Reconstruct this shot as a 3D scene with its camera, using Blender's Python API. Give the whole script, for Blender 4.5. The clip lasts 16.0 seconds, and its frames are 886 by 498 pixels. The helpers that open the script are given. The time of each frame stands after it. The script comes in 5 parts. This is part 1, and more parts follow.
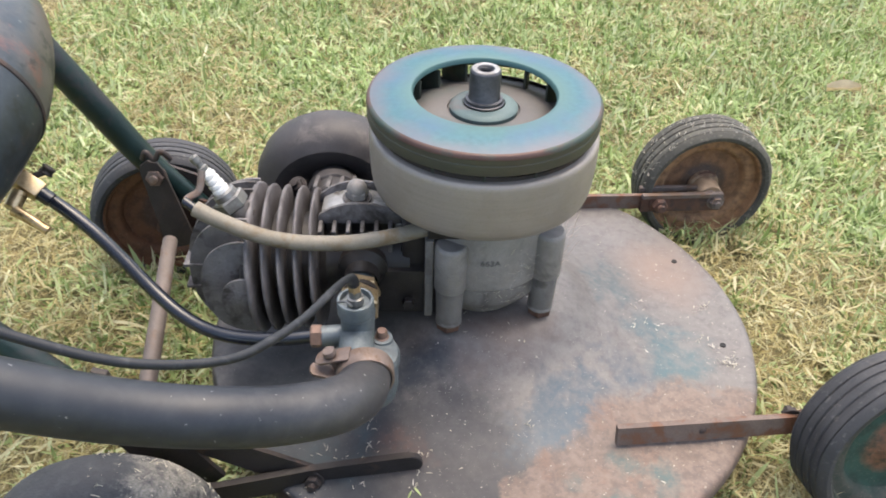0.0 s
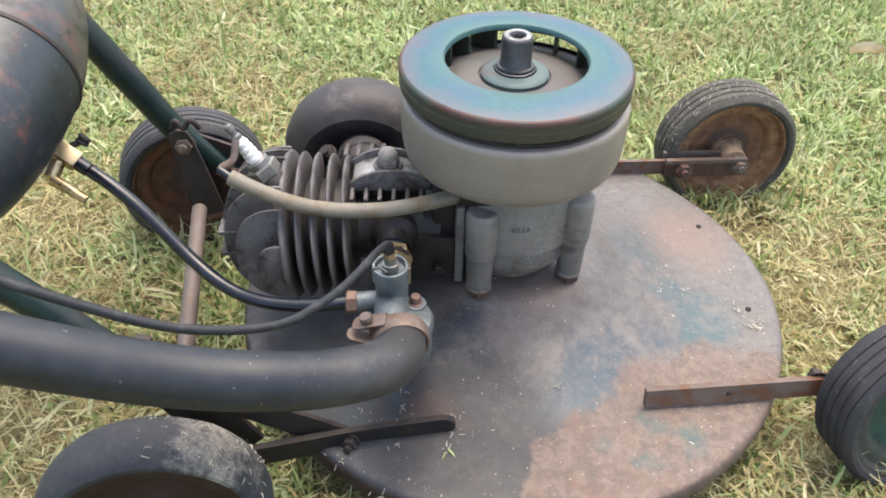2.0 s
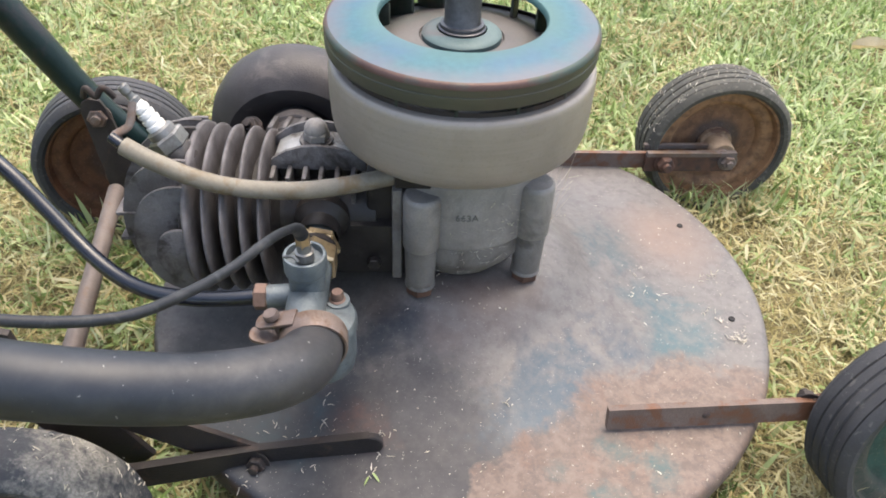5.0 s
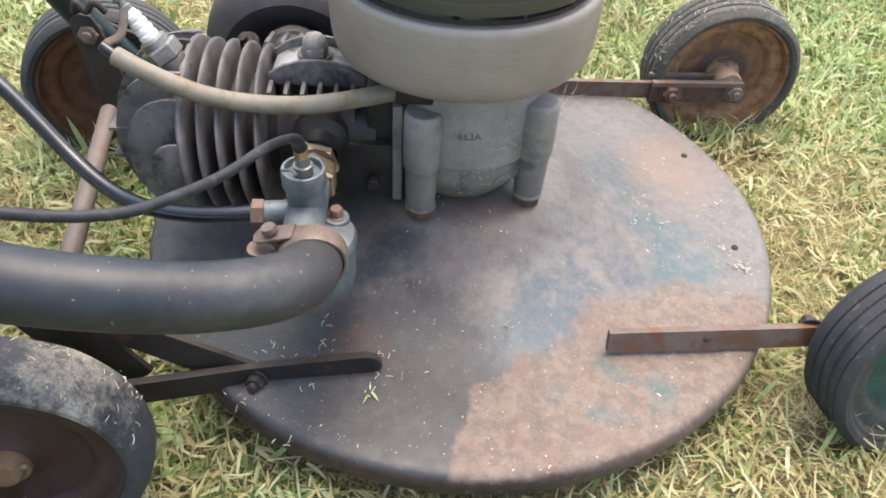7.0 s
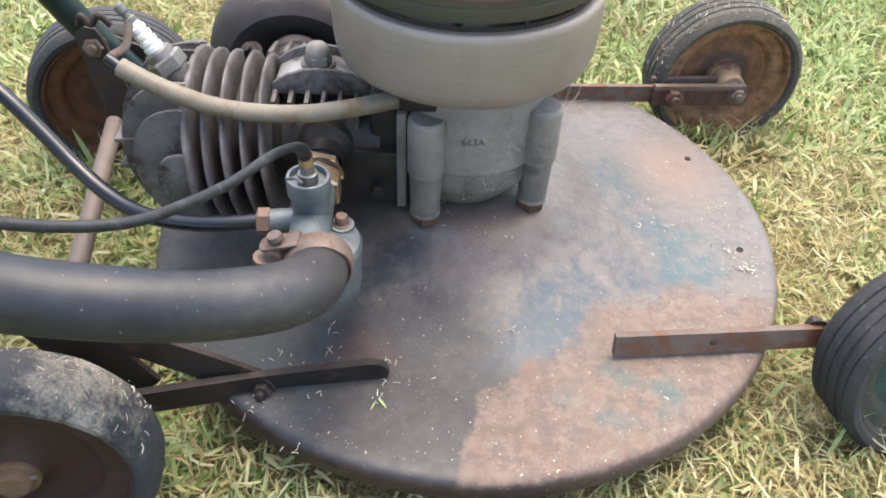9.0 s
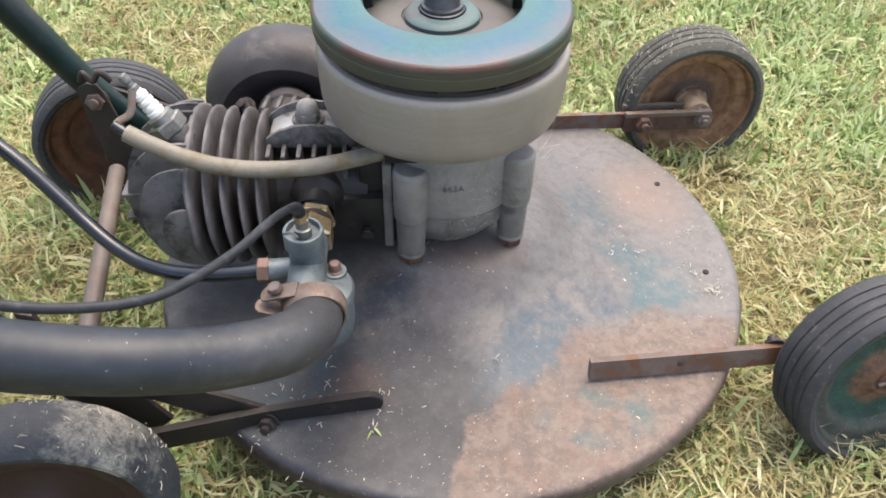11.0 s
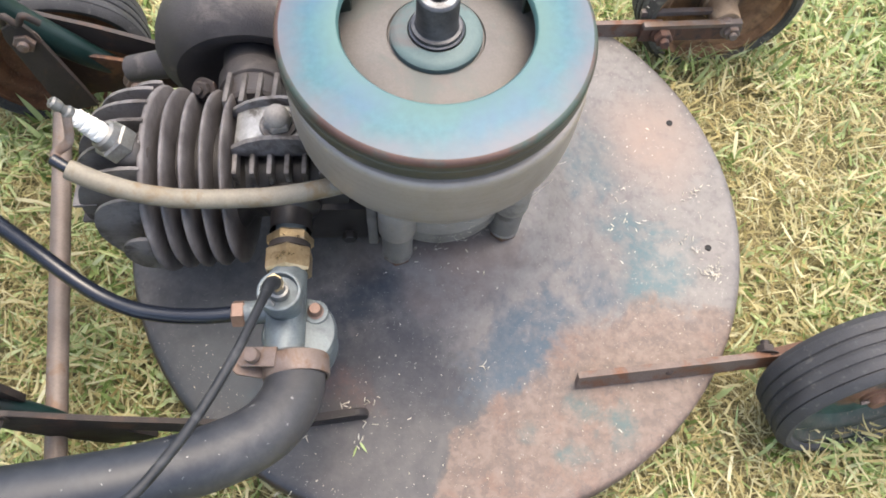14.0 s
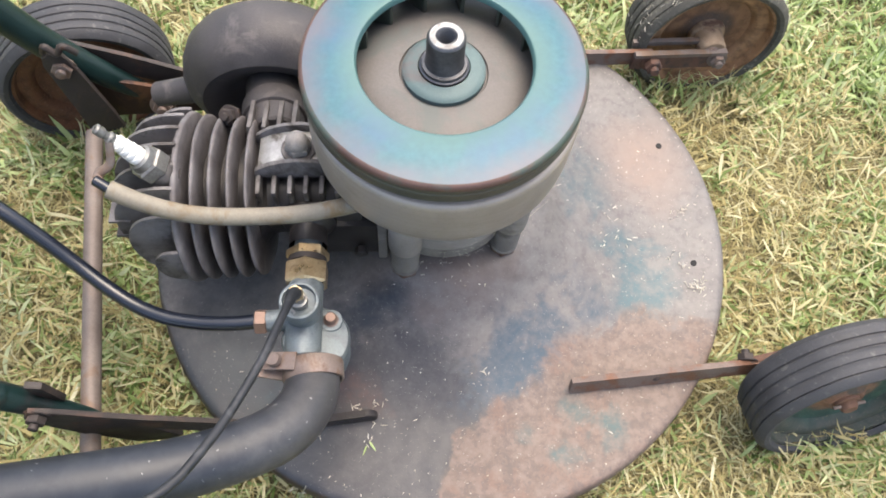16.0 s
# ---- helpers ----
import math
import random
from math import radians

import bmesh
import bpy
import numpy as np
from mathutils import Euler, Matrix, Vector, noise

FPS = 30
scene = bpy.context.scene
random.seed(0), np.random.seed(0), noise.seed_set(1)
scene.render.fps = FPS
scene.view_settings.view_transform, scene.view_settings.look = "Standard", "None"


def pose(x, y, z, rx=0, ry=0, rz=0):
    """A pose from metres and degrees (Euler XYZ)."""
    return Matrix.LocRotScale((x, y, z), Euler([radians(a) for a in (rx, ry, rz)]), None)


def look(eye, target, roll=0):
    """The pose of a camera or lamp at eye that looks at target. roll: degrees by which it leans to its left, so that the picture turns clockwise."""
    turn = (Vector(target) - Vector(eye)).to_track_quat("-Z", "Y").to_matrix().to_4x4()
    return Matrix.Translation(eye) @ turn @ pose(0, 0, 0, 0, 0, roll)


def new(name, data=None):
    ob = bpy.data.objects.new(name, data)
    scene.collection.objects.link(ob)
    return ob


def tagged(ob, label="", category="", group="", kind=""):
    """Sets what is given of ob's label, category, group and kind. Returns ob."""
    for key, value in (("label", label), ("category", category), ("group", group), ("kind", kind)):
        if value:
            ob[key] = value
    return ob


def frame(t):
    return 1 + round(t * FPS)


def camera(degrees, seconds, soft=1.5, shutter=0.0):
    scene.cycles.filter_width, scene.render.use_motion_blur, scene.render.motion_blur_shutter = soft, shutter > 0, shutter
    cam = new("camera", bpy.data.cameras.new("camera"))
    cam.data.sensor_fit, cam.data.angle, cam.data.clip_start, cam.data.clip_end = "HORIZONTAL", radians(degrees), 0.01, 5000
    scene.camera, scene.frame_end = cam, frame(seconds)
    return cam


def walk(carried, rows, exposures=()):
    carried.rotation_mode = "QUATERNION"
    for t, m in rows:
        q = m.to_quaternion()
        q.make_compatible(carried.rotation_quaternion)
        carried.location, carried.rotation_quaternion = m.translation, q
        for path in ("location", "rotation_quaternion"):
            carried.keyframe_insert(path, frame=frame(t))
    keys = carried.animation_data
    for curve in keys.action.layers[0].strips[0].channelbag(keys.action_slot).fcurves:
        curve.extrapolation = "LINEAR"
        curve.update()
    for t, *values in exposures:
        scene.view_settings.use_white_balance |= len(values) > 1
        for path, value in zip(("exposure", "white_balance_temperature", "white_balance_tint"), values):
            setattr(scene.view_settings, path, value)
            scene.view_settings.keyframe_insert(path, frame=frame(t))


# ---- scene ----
cam = camera(59.43, 16.0, 1.75, 0.35)
PATH = [
    (0.0, -0.0613, -0.5349, 0.5665, 52.11, -1.58, -1.43),
    (0.5, -0.0730, -0.5379, 0.5700, 51.53, -0.06, -0.66),
    (1.0, -0.0867, -0.5392, 0.5699, 49.80, 0.53, -0.92),
    (1.5, -0.0846, -0.5401, 0.5722, 49.73, -0.35, -1.53),
    (2.0, -0.0797, -0.5397, 0.5711, 49.58, -0.95, -1.15),
    (2.5, -0.0705, -0.5366, 0.5695, 50.86, -1.09, -0.72),
    (3.0, -0.0677, -0.5353, 0.5673, 50.24, -1.53, -1.12),
    (3.5, -0.0595, -0.5321, 0.5573, 50.06, -2.22, -1.44),
    (3.7, -0.0576, -0.5204, 0.5408, 48.79, -2.16, -0.29),
    (4.0, -0.0547, -0.5063, 0.5219, 48.95, -4.27, -2.13),
    (4.2, -0.0432, -0.4946, 0.5214, 49.83, -3.10, -1.50),
    (6.3, -0.0298, -0.4767, 0.4760, 50.24, -2.14, 0.39),
    (6.5, -0.0298, -0.4790, 0.4779, 48.49, -2.63, 0.13),
    (7.0, -0.0352, -0.4873, 0.4838, 46.48, -2.87, -0.14),
    (7.5, -0.0349, -0.4848, 0.4845, 46.76, -3.09, -0.54),
    (8.0, -0.0369, -0.4877, 0.4843, 47.10, -2.42, -0.68),
    (8.5, -0.0341, -0.4888, 0.4843, 46.95, -1.96, -0.08),
    (9.0, -0.0356, -0.4890, 0.4840, 47.04, -2.06, -0.43),
    (9.2, -0.0350, -0.4885, 0.4845, 46.87, -1.79, -0.34),
    (11.3, -0.0307, -0.5011, 0.5434, 46.71, -1.03, -2.25),
    (11.5, -0.0281, -0.5002, 0.5480, 45.35, 0.29, -1.63),
    (11.7, -0.0325, -0.4829, 0.5630, 39.25, 0.06, 1.72),
    (11.9, -0.0363, -0.4442, 0.5775, 34.41, 2.66, 0.76),
    (12.0, -0.0370, -0.4256, 0.5858, 32.54, 2.97, -0.60),
    (12.2, -0.0355, -0.3998, 0.6016, 29.99, -0.39, -0.16),
    (12.5, -0.0324, -0.3765, 0.6158, 27.21, -0.73, -0.96),
    (12.7, -0.0325, -0.3477, 0.5958, 26.57, -1.83, 0.01),
    (13.0, -0.0313, -0.3124, 0.5890, 23.59, -1.80, -1.08),
    (13.2, -0.0317, -0.3070, 0.5968, 24.84, -2.60, -0.56),
    (13.5, -0.0310, -0.2969, 0.6088, 25.81, -3.21, -1.78),
    (14.0, -0.0315, -0.2964, 0.6324, 25.11, -2.78, -1.78),
    (14.5, -0.0382, -0.3016, 0.6443, 24.95, -2.89, -1.68),
    (15.0, -0.0380, -0.3072, 0.6594, 24.74, -3.20, -1.24),
    (15.5, -0.0387, -0.3133, 0.6667, 25.16, -3.13, -1.55),
    (16.0, -0.0385, -0.3138, 0.6754, 25.90, -3.00, -1.52),
]
walk(cam, [(t, pose(x, y, z, rx, ry, rz)) for t, x, y, z, rx, ry, rz in PATH], [(0.0, 1.80, 6900, 8), (4.0, 1.83, 6900, 8), (6.5, 1.97, 6900, 8), (9.0, 2.02, 6900, 8), (11.3, 1.84, 6900, 8), (12.2, 1.99, 6900, 8), (16.0, 1.94, 6900, 8)])
TUFTS, STRAW = 34000, 260000

# ---- world, sun and exposure ----
world = bpy.data.worlds.new("sky")
scene.world = world
world.use_nodes = True
wn = world.node_tree
sky = wn.nodes.new("ShaderNodeTexSky")
sky.sky_type = "NISHITA"
sky.sun_disc = False
sky.sun_elevation = radians(74)
sky.sun_rotation = radians(35)
sky.air_density, sky.dust_density, sky.ozone_density = 1.0, 4.6, 1.0
wn.links.new(sky.outputs[0], wn.nodes["Background"].inputs[0])
wn.nodes["Background"].inputs[1].default_value = 0.15

sun_data = bpy.data.lights.new("sun", "SUN")
sun_data.energy = 0.5
sun_data.angle = radians(50)
sun_data.color = (1.0, 0.95, 0.87)
sun = new("sun", sun_data)
sun.matrix_world = look((0.27, 0.39, 1.7), (0, 0, 0))


# ---- materials ----
def nodes_of(name):
    m = bpy.data.materials.new(name)
    m.use_nodes = True
    return m, m.node_tree, m.node_tree.nodes["Principled BSDF"]


def noise_node(nt, vec, scale, detail=4.0, rough=0.55, distort=0.0):
    n = nt.nodes.new("ShaderNodeTexNoise")
    n.inputs["Scale"].default_value = scale
    n.inputs["Detail"].default_value = detail
    n.inputs["Roughness"].default_value = rough
    n.inputs["Distortion"].default_value = distort
    nt.links.new(vec, n.inputs["Vector"])
    return n.outputs["Fac"]


def ramp(nt, fac, lo, hi, a=0.0, b=1.0):
    n = nt.nodes.new("ShaderNodeMapRange")
    n.inputs["From Min"].default_value, n.inputs["From Max"].default_value = lo, hi
    n.inputs["To Min"].default_value, n.inputs["To Max"].default_value = a, b
    nt.links.new(fac, n.inputs["Value"])
    return n.outputs["Result"]


def math2(nt, op, a, b):
    n = nt.nodes.new("ShaderNodeMath")
    n.operation = op
    for i, v in enumerate((a, b)):
        if isinstance(v, (int, float)):
            n.inputs[i].default_value = v
        else:
            nt.links.new(v, n.inputs[i])
    return n.outputs[0]


def mix(nt, fac, a, b):
    n = nt.nodes.new("ShaderNodeMix")
    n.data_type = "RGBA"
    for i, v in ((0, fac), (6, a), (7, b)):
        if isinstance(v, (int, float)):
            n.inputs[i].default_value = v
        elif isinstance(v, tuple):
            n.inputs[i].default_value = (*v, 1.0)
        else:
            nt.links.new(v, n.inputs[i])
    return n.outputs[2]


def bump(nt, bsdf, height, strength, distance):
    n = nt.nodes.new("ShaderNodeBump")
    n.inputs["Strength"].default_value = strength
    n.inputs["Distance"].default_value = distance
    nt.links.new(height, n.inputs["Height"])
    nt.links.new(n.outputs[0], bsdf.inputs["Normal"])


def surface(name, c1, c2, rough=0.6, metal=0.0, scale=60.0, stain=None, amount=0.5, stain_scale=25.0,
            relief=0.25, depth=0.0006, fine=700.0, spread=0.12, gloss=0.35):
    """Two-tone grain, patches of a stain colour, and fine relief."""
    m, nt, bsdf = nodes_of(name)
    vec = nt.nodes.new("ShaderNodeTexCoord").outputs["Object"]
    big = noise_node(nt, vec, scale, 5.0, 0.6)
    small = noise_node(nt, vec, fine, 3.0, 0.6)
    col = mix(nt, ramp(nt, big, 0.32, 0.68), c1, c2)
    col = mix(nt, ramp(nt, small, 0.3, 0.75, 0.0, 0.35), col, tuple(v * 0.55 for v in c1))
    if stain:
        patch = noise_node(nt, vec, stain_scale, 6.0, 0.65, 0.4)
        edge = 0.72 - 0.42 * amount
        col = mix(nt, ramp(nt, patch, edge - 0.05, edge + 0.07), col, stain)
    nt.links.new(col, bsdf.inputs["Base Color"])
    nt.links.new(ramp(nt, big, 0.25, 0.75, rough - spread, rough + spread), bsdf.inputs["Roughness"])
    bsdf.inputs["Metallic"].default_value = metal
    bsdf.inputs["Specular IOR Level"].default_value = gloss
    both = math2(nt, "ADD", big, math2(nt, "MULTIPLY", small, 0.6))
    bump(nt, bsdf, both, relief, depth)
    return m


cast_alloy = surface("cast_alloy", (0.205, 0.187, 0.174), (0.315, 0.290, 0.270), 0.58, 0.2, 40, (0.165, 0.149, 0.137), 0.30, 30, 0.5, 0.0008)
fin_grey = surface("dusty_fin_alloy", (0.112, 0.104, 0.104), (0.190, 0.179, 0.179), 0.62, 0.2, 48, (0.050, 0.043, 0.040), 0.42, 34, 0.8, 0.0010)
cast_mid = surface("darker_cast_alloy", (0.150, 0.138, 0.128), (0.215, 0.199, 0.187), 0.55, 0.2, 45, (0.105, 0.094, 0.086), 0.35, 32, 0.5, 0.0008)
cast_dark = surface("dirty_cast_alloy", (0.082, 0.075, 0.073), (0.145, 0.133, 0.128), 0.66, 0.2, 55, (0.05, 0.043, 0.04), 0.45, 30, 0.5, 0.0008)
bright_alloy = surface("rubbed_alloy", (0.25, 0.245, 0.235), (0.38, 0.37, 0.36), 0.5, 0.4, 90, (0.11, 0.10, 0.09), 0.4, 60, 0.4, 0.0006)
carb_metal = surface("zinc_casting", (0.105, 0.124, 0.135), (0.175, 0.202, 0.213), 0.48, 0.3, 60, (0.085, 0.098, 0.105), 0.35, 55, 0.5, 0.0006)
brass = surface("brass", (0.43, 0.315, 0.175), (0.60, 0.465, 0.290), 0.34, 0.8, 120, (0.17, 0.105, 0.045), 0.32, 85, 0.25, 0.0004)
copper = surface("copper_fitting", (0.150, 0.098, 0.078), (0.225, 0.148, 0.118), 0.50, 0.45, 120, (0.12, 0.085, 0.07), 0.3, 80, 0.3, 0.0004)
clamp_rust = surface("rusty_clamp_steel", (0.132, 0.099, 0.085), (0.205, 0.160, 0.140), 0.55, 0.25, 70, (0.125, 0.080, 0.058), 0.40, 75, 0.5, 0.0006)
steel_rust = surface("rusty_steel", (0.080, 0.043, 0.031), (0.135, 0.072, 0.050), 0.75, 0.15, 60, (0.048, 0.036, 0.033), 0.4, 70, 0.6, 0.0008)
hub_dull = surface("dull_rusty_hub", (0.13, 0.066, 0.042), (0.19, 0.10, 0.065), 0.72, 0.1, 60, (0.06, 0.04, 0.03), 0.4, 50, 0.5, 0.0007)
hub_orange = surface("orange_rusty_hub", (0.095, 0.060, 0.036), (0.165, 0.108, 0.066), 0.7, 0.1, 60, (0.10, 0.05, 0.03), 0.35, 50, 0.5, 0.0007)
hub_tan = surface("pale_brown_rusty_hub", (0.25, 0.165, 0.100), (0.36, 0.26, 0.175), 0.7, 0.1, 60, (0.11, 0.06, 0.04), 0.4, 50, 0.5, 0.0007)
plate_rust = surface("red_brown_rusted_plate", (0.026, 0.013, 0.011), (0.048, 0.023, 0.018), 0.6, 0.2, 50, (0.085, 0.038, 0.020), 0.35, 40, 0.6, 0.0008)
arm_black = surface("black_grimy_arm_steel", (0.017, 0.0145, 0.0145), (0.034, 0.028, 0.027), 0.55, 0.2, 60, (0.060, 0.040, 0.032), 0.3, 40, 0.6, 0.0008)
steel_dark = surface("grimy_dark_steel", (0.030, 0.025, 0.024), (0.055, 0.044, 0.040), 0.62, 0.25, 60, (0.080, 0.046, 0.034), 0.3, 40, 0.5, 0.0007)
arm_rust = surface("rusty_arm_with_old_paint", (0.098, 0.071, 0.060), (0.172, 0.130, 0.110), 0.66, 0.15, 42, (0.125, 0.058, 0.034), 0.50, 48, 0.7, 0.0010)
rod_steel = surface("weathered_grey_steel", (0.120, 0.095, 0.084), (0.175, 0.146, 0.132), 0.58, 0.25, 45, (0.13, 0.085, 0.06), 0.35, 40, 0.4, 0.0006)
wheel_dark = surface("dark_rusty_wheel_disc", (0.024, 0.0110, 0.0088), (0.044, 0.0200, 0.0155), 0.6, 0.1, 35, (0.035, 0.022, 0.02), 0.4, 24, 0.4, 0.0006)
rubber_grassy = surface("dusty_grass_stained_rubber", (0.050, 0.047, 0.039), (0.088, 0.083, 0.069), 0.75, 0.0, 40, (0.13, 0.122, 0.098), 0.30, 210, 0.6, 0.0008)
rubber = surface("worn_rubber", (0.031, 0.031, 0.034), (0.051, 0.051, 0.055), 0.64, 0.0, 40, (0.095, 0.092, 0.088), 0.22, 190, 0.5, 0.0007)
line_rubber = surface("black_plastic_line", (0.006, 0.008, 0.014), (0.010, 0.013, 0.021), 0.24, 0.0, 40, None, 0, 25, 0.05, 0.0002, 500, 0.04, 0.5)
cable_rubber = surface("dull_black_cable", (0.010, 0.0115, 0.015), (0.018, 0.020, 0.025), 0.55, 0.0, 80, (0.034, 0.036, 0.040), 0.35, 90, 0.35, 0.0004)
sleeve_mat = surface("yellowed_plastic_sleeve", (0.158, 0.139, 0.108), (0.220, 0.196, 0.155), 0.55, 0.0, 50, (0.14, 0.10, 0.055), 0.4, 35, 0.3, 0.0005)
ceramic = surface("white_ceramic", (0.68, 0.67, 0.64), (0.80, 0.79, 0.76), 0.25, 0.0, 80, (0.40, 0.37, 0.33), 0.35, 60, 0.1, 0.0003)
plug_steel = surface("plated_steel", (0.16, 0.158, 0.152), (0.26, 0.258, 0.250), 0.42, 0.6, 100, (0.15, 0.14, 0.13), 0.3, 70, 0.3, 0.0004)
green_paint = surface("worn_dark_green_paint", (0.004, 0.014, 0.0135), (0.007, 0.022, 0.021), 0.38, 0.0, 40, (0.020, 0.021, 0.022), 0.45, 30, 0.5, 0.0007)
muffler_black = surface("sooty_black_muffler", (0.038, 0.035, 0.037), (0.068, 0.062, 0.063), 0.54, 0.15, 30, (0.092, 0.082, 0.078), 0.26, 42, 0.6, 0.0008)
shaft_steel = surface("dark_shaft_steel", (0.060, 0.060, 0.065), (0.115, 0.115, 0.120), 0.42, 0.7, 90, None, 0, 25, 0.3, 0.0004)
oily = surface("oily_black_casting", (0.016, 0.0135, 0.0125), (0.034, 0.029, 0.027), 0.45, 0.1, 60, (0.04, 0.037, 0.034), 0.3, 40, 0.4, 0.0006)
black_void = surface("black_hole_shade", (0.012, 0.012, 0.012), (0.02, 0.019, 0.018), 0.8, 0.0, 60)
ink = surface("dark_stamped_marks", (0.085, 0.08, 0.075), (0.12, 0.115, 0.11), 0.7, 0.0, 60)
leaf_brown = surface("dry_brown_leaf", (0.60, 0.52, 0.36), (0.72, 0.64, 0.48), 0.7, 0.0, 40, (0.24, 0.14, 0.07), 0.25, 40, 0.4, 0.0008)


def turned_alloy(name, a, b, c):
    """Cast alloy with fine rings left by turning and broad dull stains."""
    m, nt, bsdf = nodes_of(name)
    vec = nt.nodes.new("ShaderNodeTexCoord").outputs["Object"]
    mp = nt.nodes.new("ShaderNodeMapping")
    mp.inputs["Scale"].default_value = (6, 6, 420)
    nt.links.new(vec, mp.inputs["Vector"])
    rings = noise_node(nt, mp.outputs[0], 1.0, 3, 0.6)
    big, fine = noise_node(nt, vec, 16, 5, 0.6, 0.4), noise_node(nt, vec, 500, 3, 0.6)
    col = mix(nt, ramp(nt, rings, 0.32, 0.68, 0.3, 0.7), a, b)
    col = mix(nt, ramp(nt, big, 0.45, 0.68, 0, 0.6), col, c)
    col = mix(nt, ramp(nt, fine, 0.55, 0.75, 0, 0.25), col, tuple(v * 0.6 for v in c))
    nt.links.new(col, bsdf.inputs["Base Color"])
    nt.links.new(ramp(nt, big, 0.3, 0.7, 0.42, 0.58), bsdf.inputs["Roughness"])
    bsdf.inputs["Metallic"].default_value = 0.3
    bump(nt, bsdf, math2(nt, "ADD", rings, math2(nt, "MULTIPLY", fine, 0.4)), 0.08, 0.0003)
    return m


drum_grey = turned_alloy("grey_flywheel_alloy", (0.235, 0.203, 0.176), (0.312, 0.276, 0.243), (0.200, 0.170, 0.142))


def painted_tank(name, worn, tan):
    """Dark green-black tank paint with brown and reddish wear."""
    m, nt, bsdf = nodes_of(name)
    vec = nt.nodes.new("ShaderNodeTexCoord").outputs["Object"]
    a, b, c = noise_node(nt, vec, 11, 6, 0.65, 0.6), noise_node(nt, vec, 17, 6, 0.7, 0.3), noise_node(nt, vec, 160, 4, 0.6)
    col = mix(nt, ramp(nt, c, 0.3, 0.7), (0.012, 0.017, 0.022), (0.024, 0.032, 0.039))
    d = noise_node(nt, vec, 42, 5, 0.7, 0.3)
    col = mix(nt, ramp(nt, a, worn, worn + 0.22, 0, 0.75), col, tan)
    col = mix(nt, ramp(nt, d, 0.50, 0.66, 0, 0.35), col, (0.020, 0.026, 0.030))
    col = mix(nt, ramp(nt, b, 0.54, 0.63, 0, 0.75), col, (0.125, 0.052, 0.040))
    col = mix(nt, ramp(nt, math2(nt, "ADD", math2(nt, "MULTIPLY", d, 0.6), math2(nt, "MULTIPLY", a, 0.4)), 0.52, 0.57, 0, 0.8), col, (0.0085, 0.0105, 0.0120))
    col = mix(nt, ramp(nt, c, 0.66, 0.72, 0, 0.5), col, (0.19, 0.17, 0.15))
    nt.links.new(col, bsdf.inputs["Base Color"])
    nt.links.new(ramp(nt, a, 0.3, 0.7, 0.30, 0.55), bsdf.inputs["Roughness"])
    bump(nt, bsdf, c, 0.2, 0.0005)
    return m


def flywheel_paint():
    """Blue-green paint, worn to bare grey and brown metal towards the outer edge."""
    m, nt, bsdf = nodes_of("worn_blue_green_paint")
    vec = nt.nodes.new("ShaderNodeTexCoord").outputs["Object"]
    sep = nt.nodes.new("ShaderNodeSeparateXYZ")
    nt.links.new(vec, sep.inputs[0])
    dx, dy = math2(nt, "ADD", sep.outputs[0], 0.0095), math2(nt, "ADD", sep.outputs[1], 0.007)
    rad = math2(nt, "SQRT", math2(nt, "ADD", math2(nt, "MULTIPLY", dx, dx), math2(nt, "MULTIPLY", dy, dy)), 0)
    a, b, c = noise_node(nt, vec, 16, 5, 0.6, 0.5), noise_node(nt, vec, 30, 4, 0.6), noise_node(nt, vec, 220, 4, 0.6)
    col = mix(nt, ramp(nt, c, 0.3, 0.7), (0.019, 0.079, 0.098), (0.031, 0.108, 0.131))
    col = mix(nt, ramp(nt, a, 0.42, 0.66, 0, 0.8), col, (0.038, 0.080, 0.138))
    worn = math2(nt, "ADD", rad, math2(nt, "MULTIPLY", math2(nt, "SUBTRACT", b, 0.5), 0.036))
    col = mix(nt, ramp(nt, worn, 0.070, 0.089, 0, 0.82), col, (0.098, 0.091, 0.104))
    col = mix(nt, ramp(nt, math2(nt, "ADD", rad, math2(nt, "MULTIPLY", math2(nt, "SUBTRACT", a, 0.5), 0.016)), 0.069, 0.055, 0, 0.75), col, (0.050, 0.112, 0.100))
    nt.links.new(col, bsdf.inputs["Base Color"])
    bsdf.inputs["Roughness"].default_value = 0.5
    bsdf.inputs["Metallic"].default_value = 0.1
    bump(nt, bsdf, c, 0.15, 0.0004)
    return m


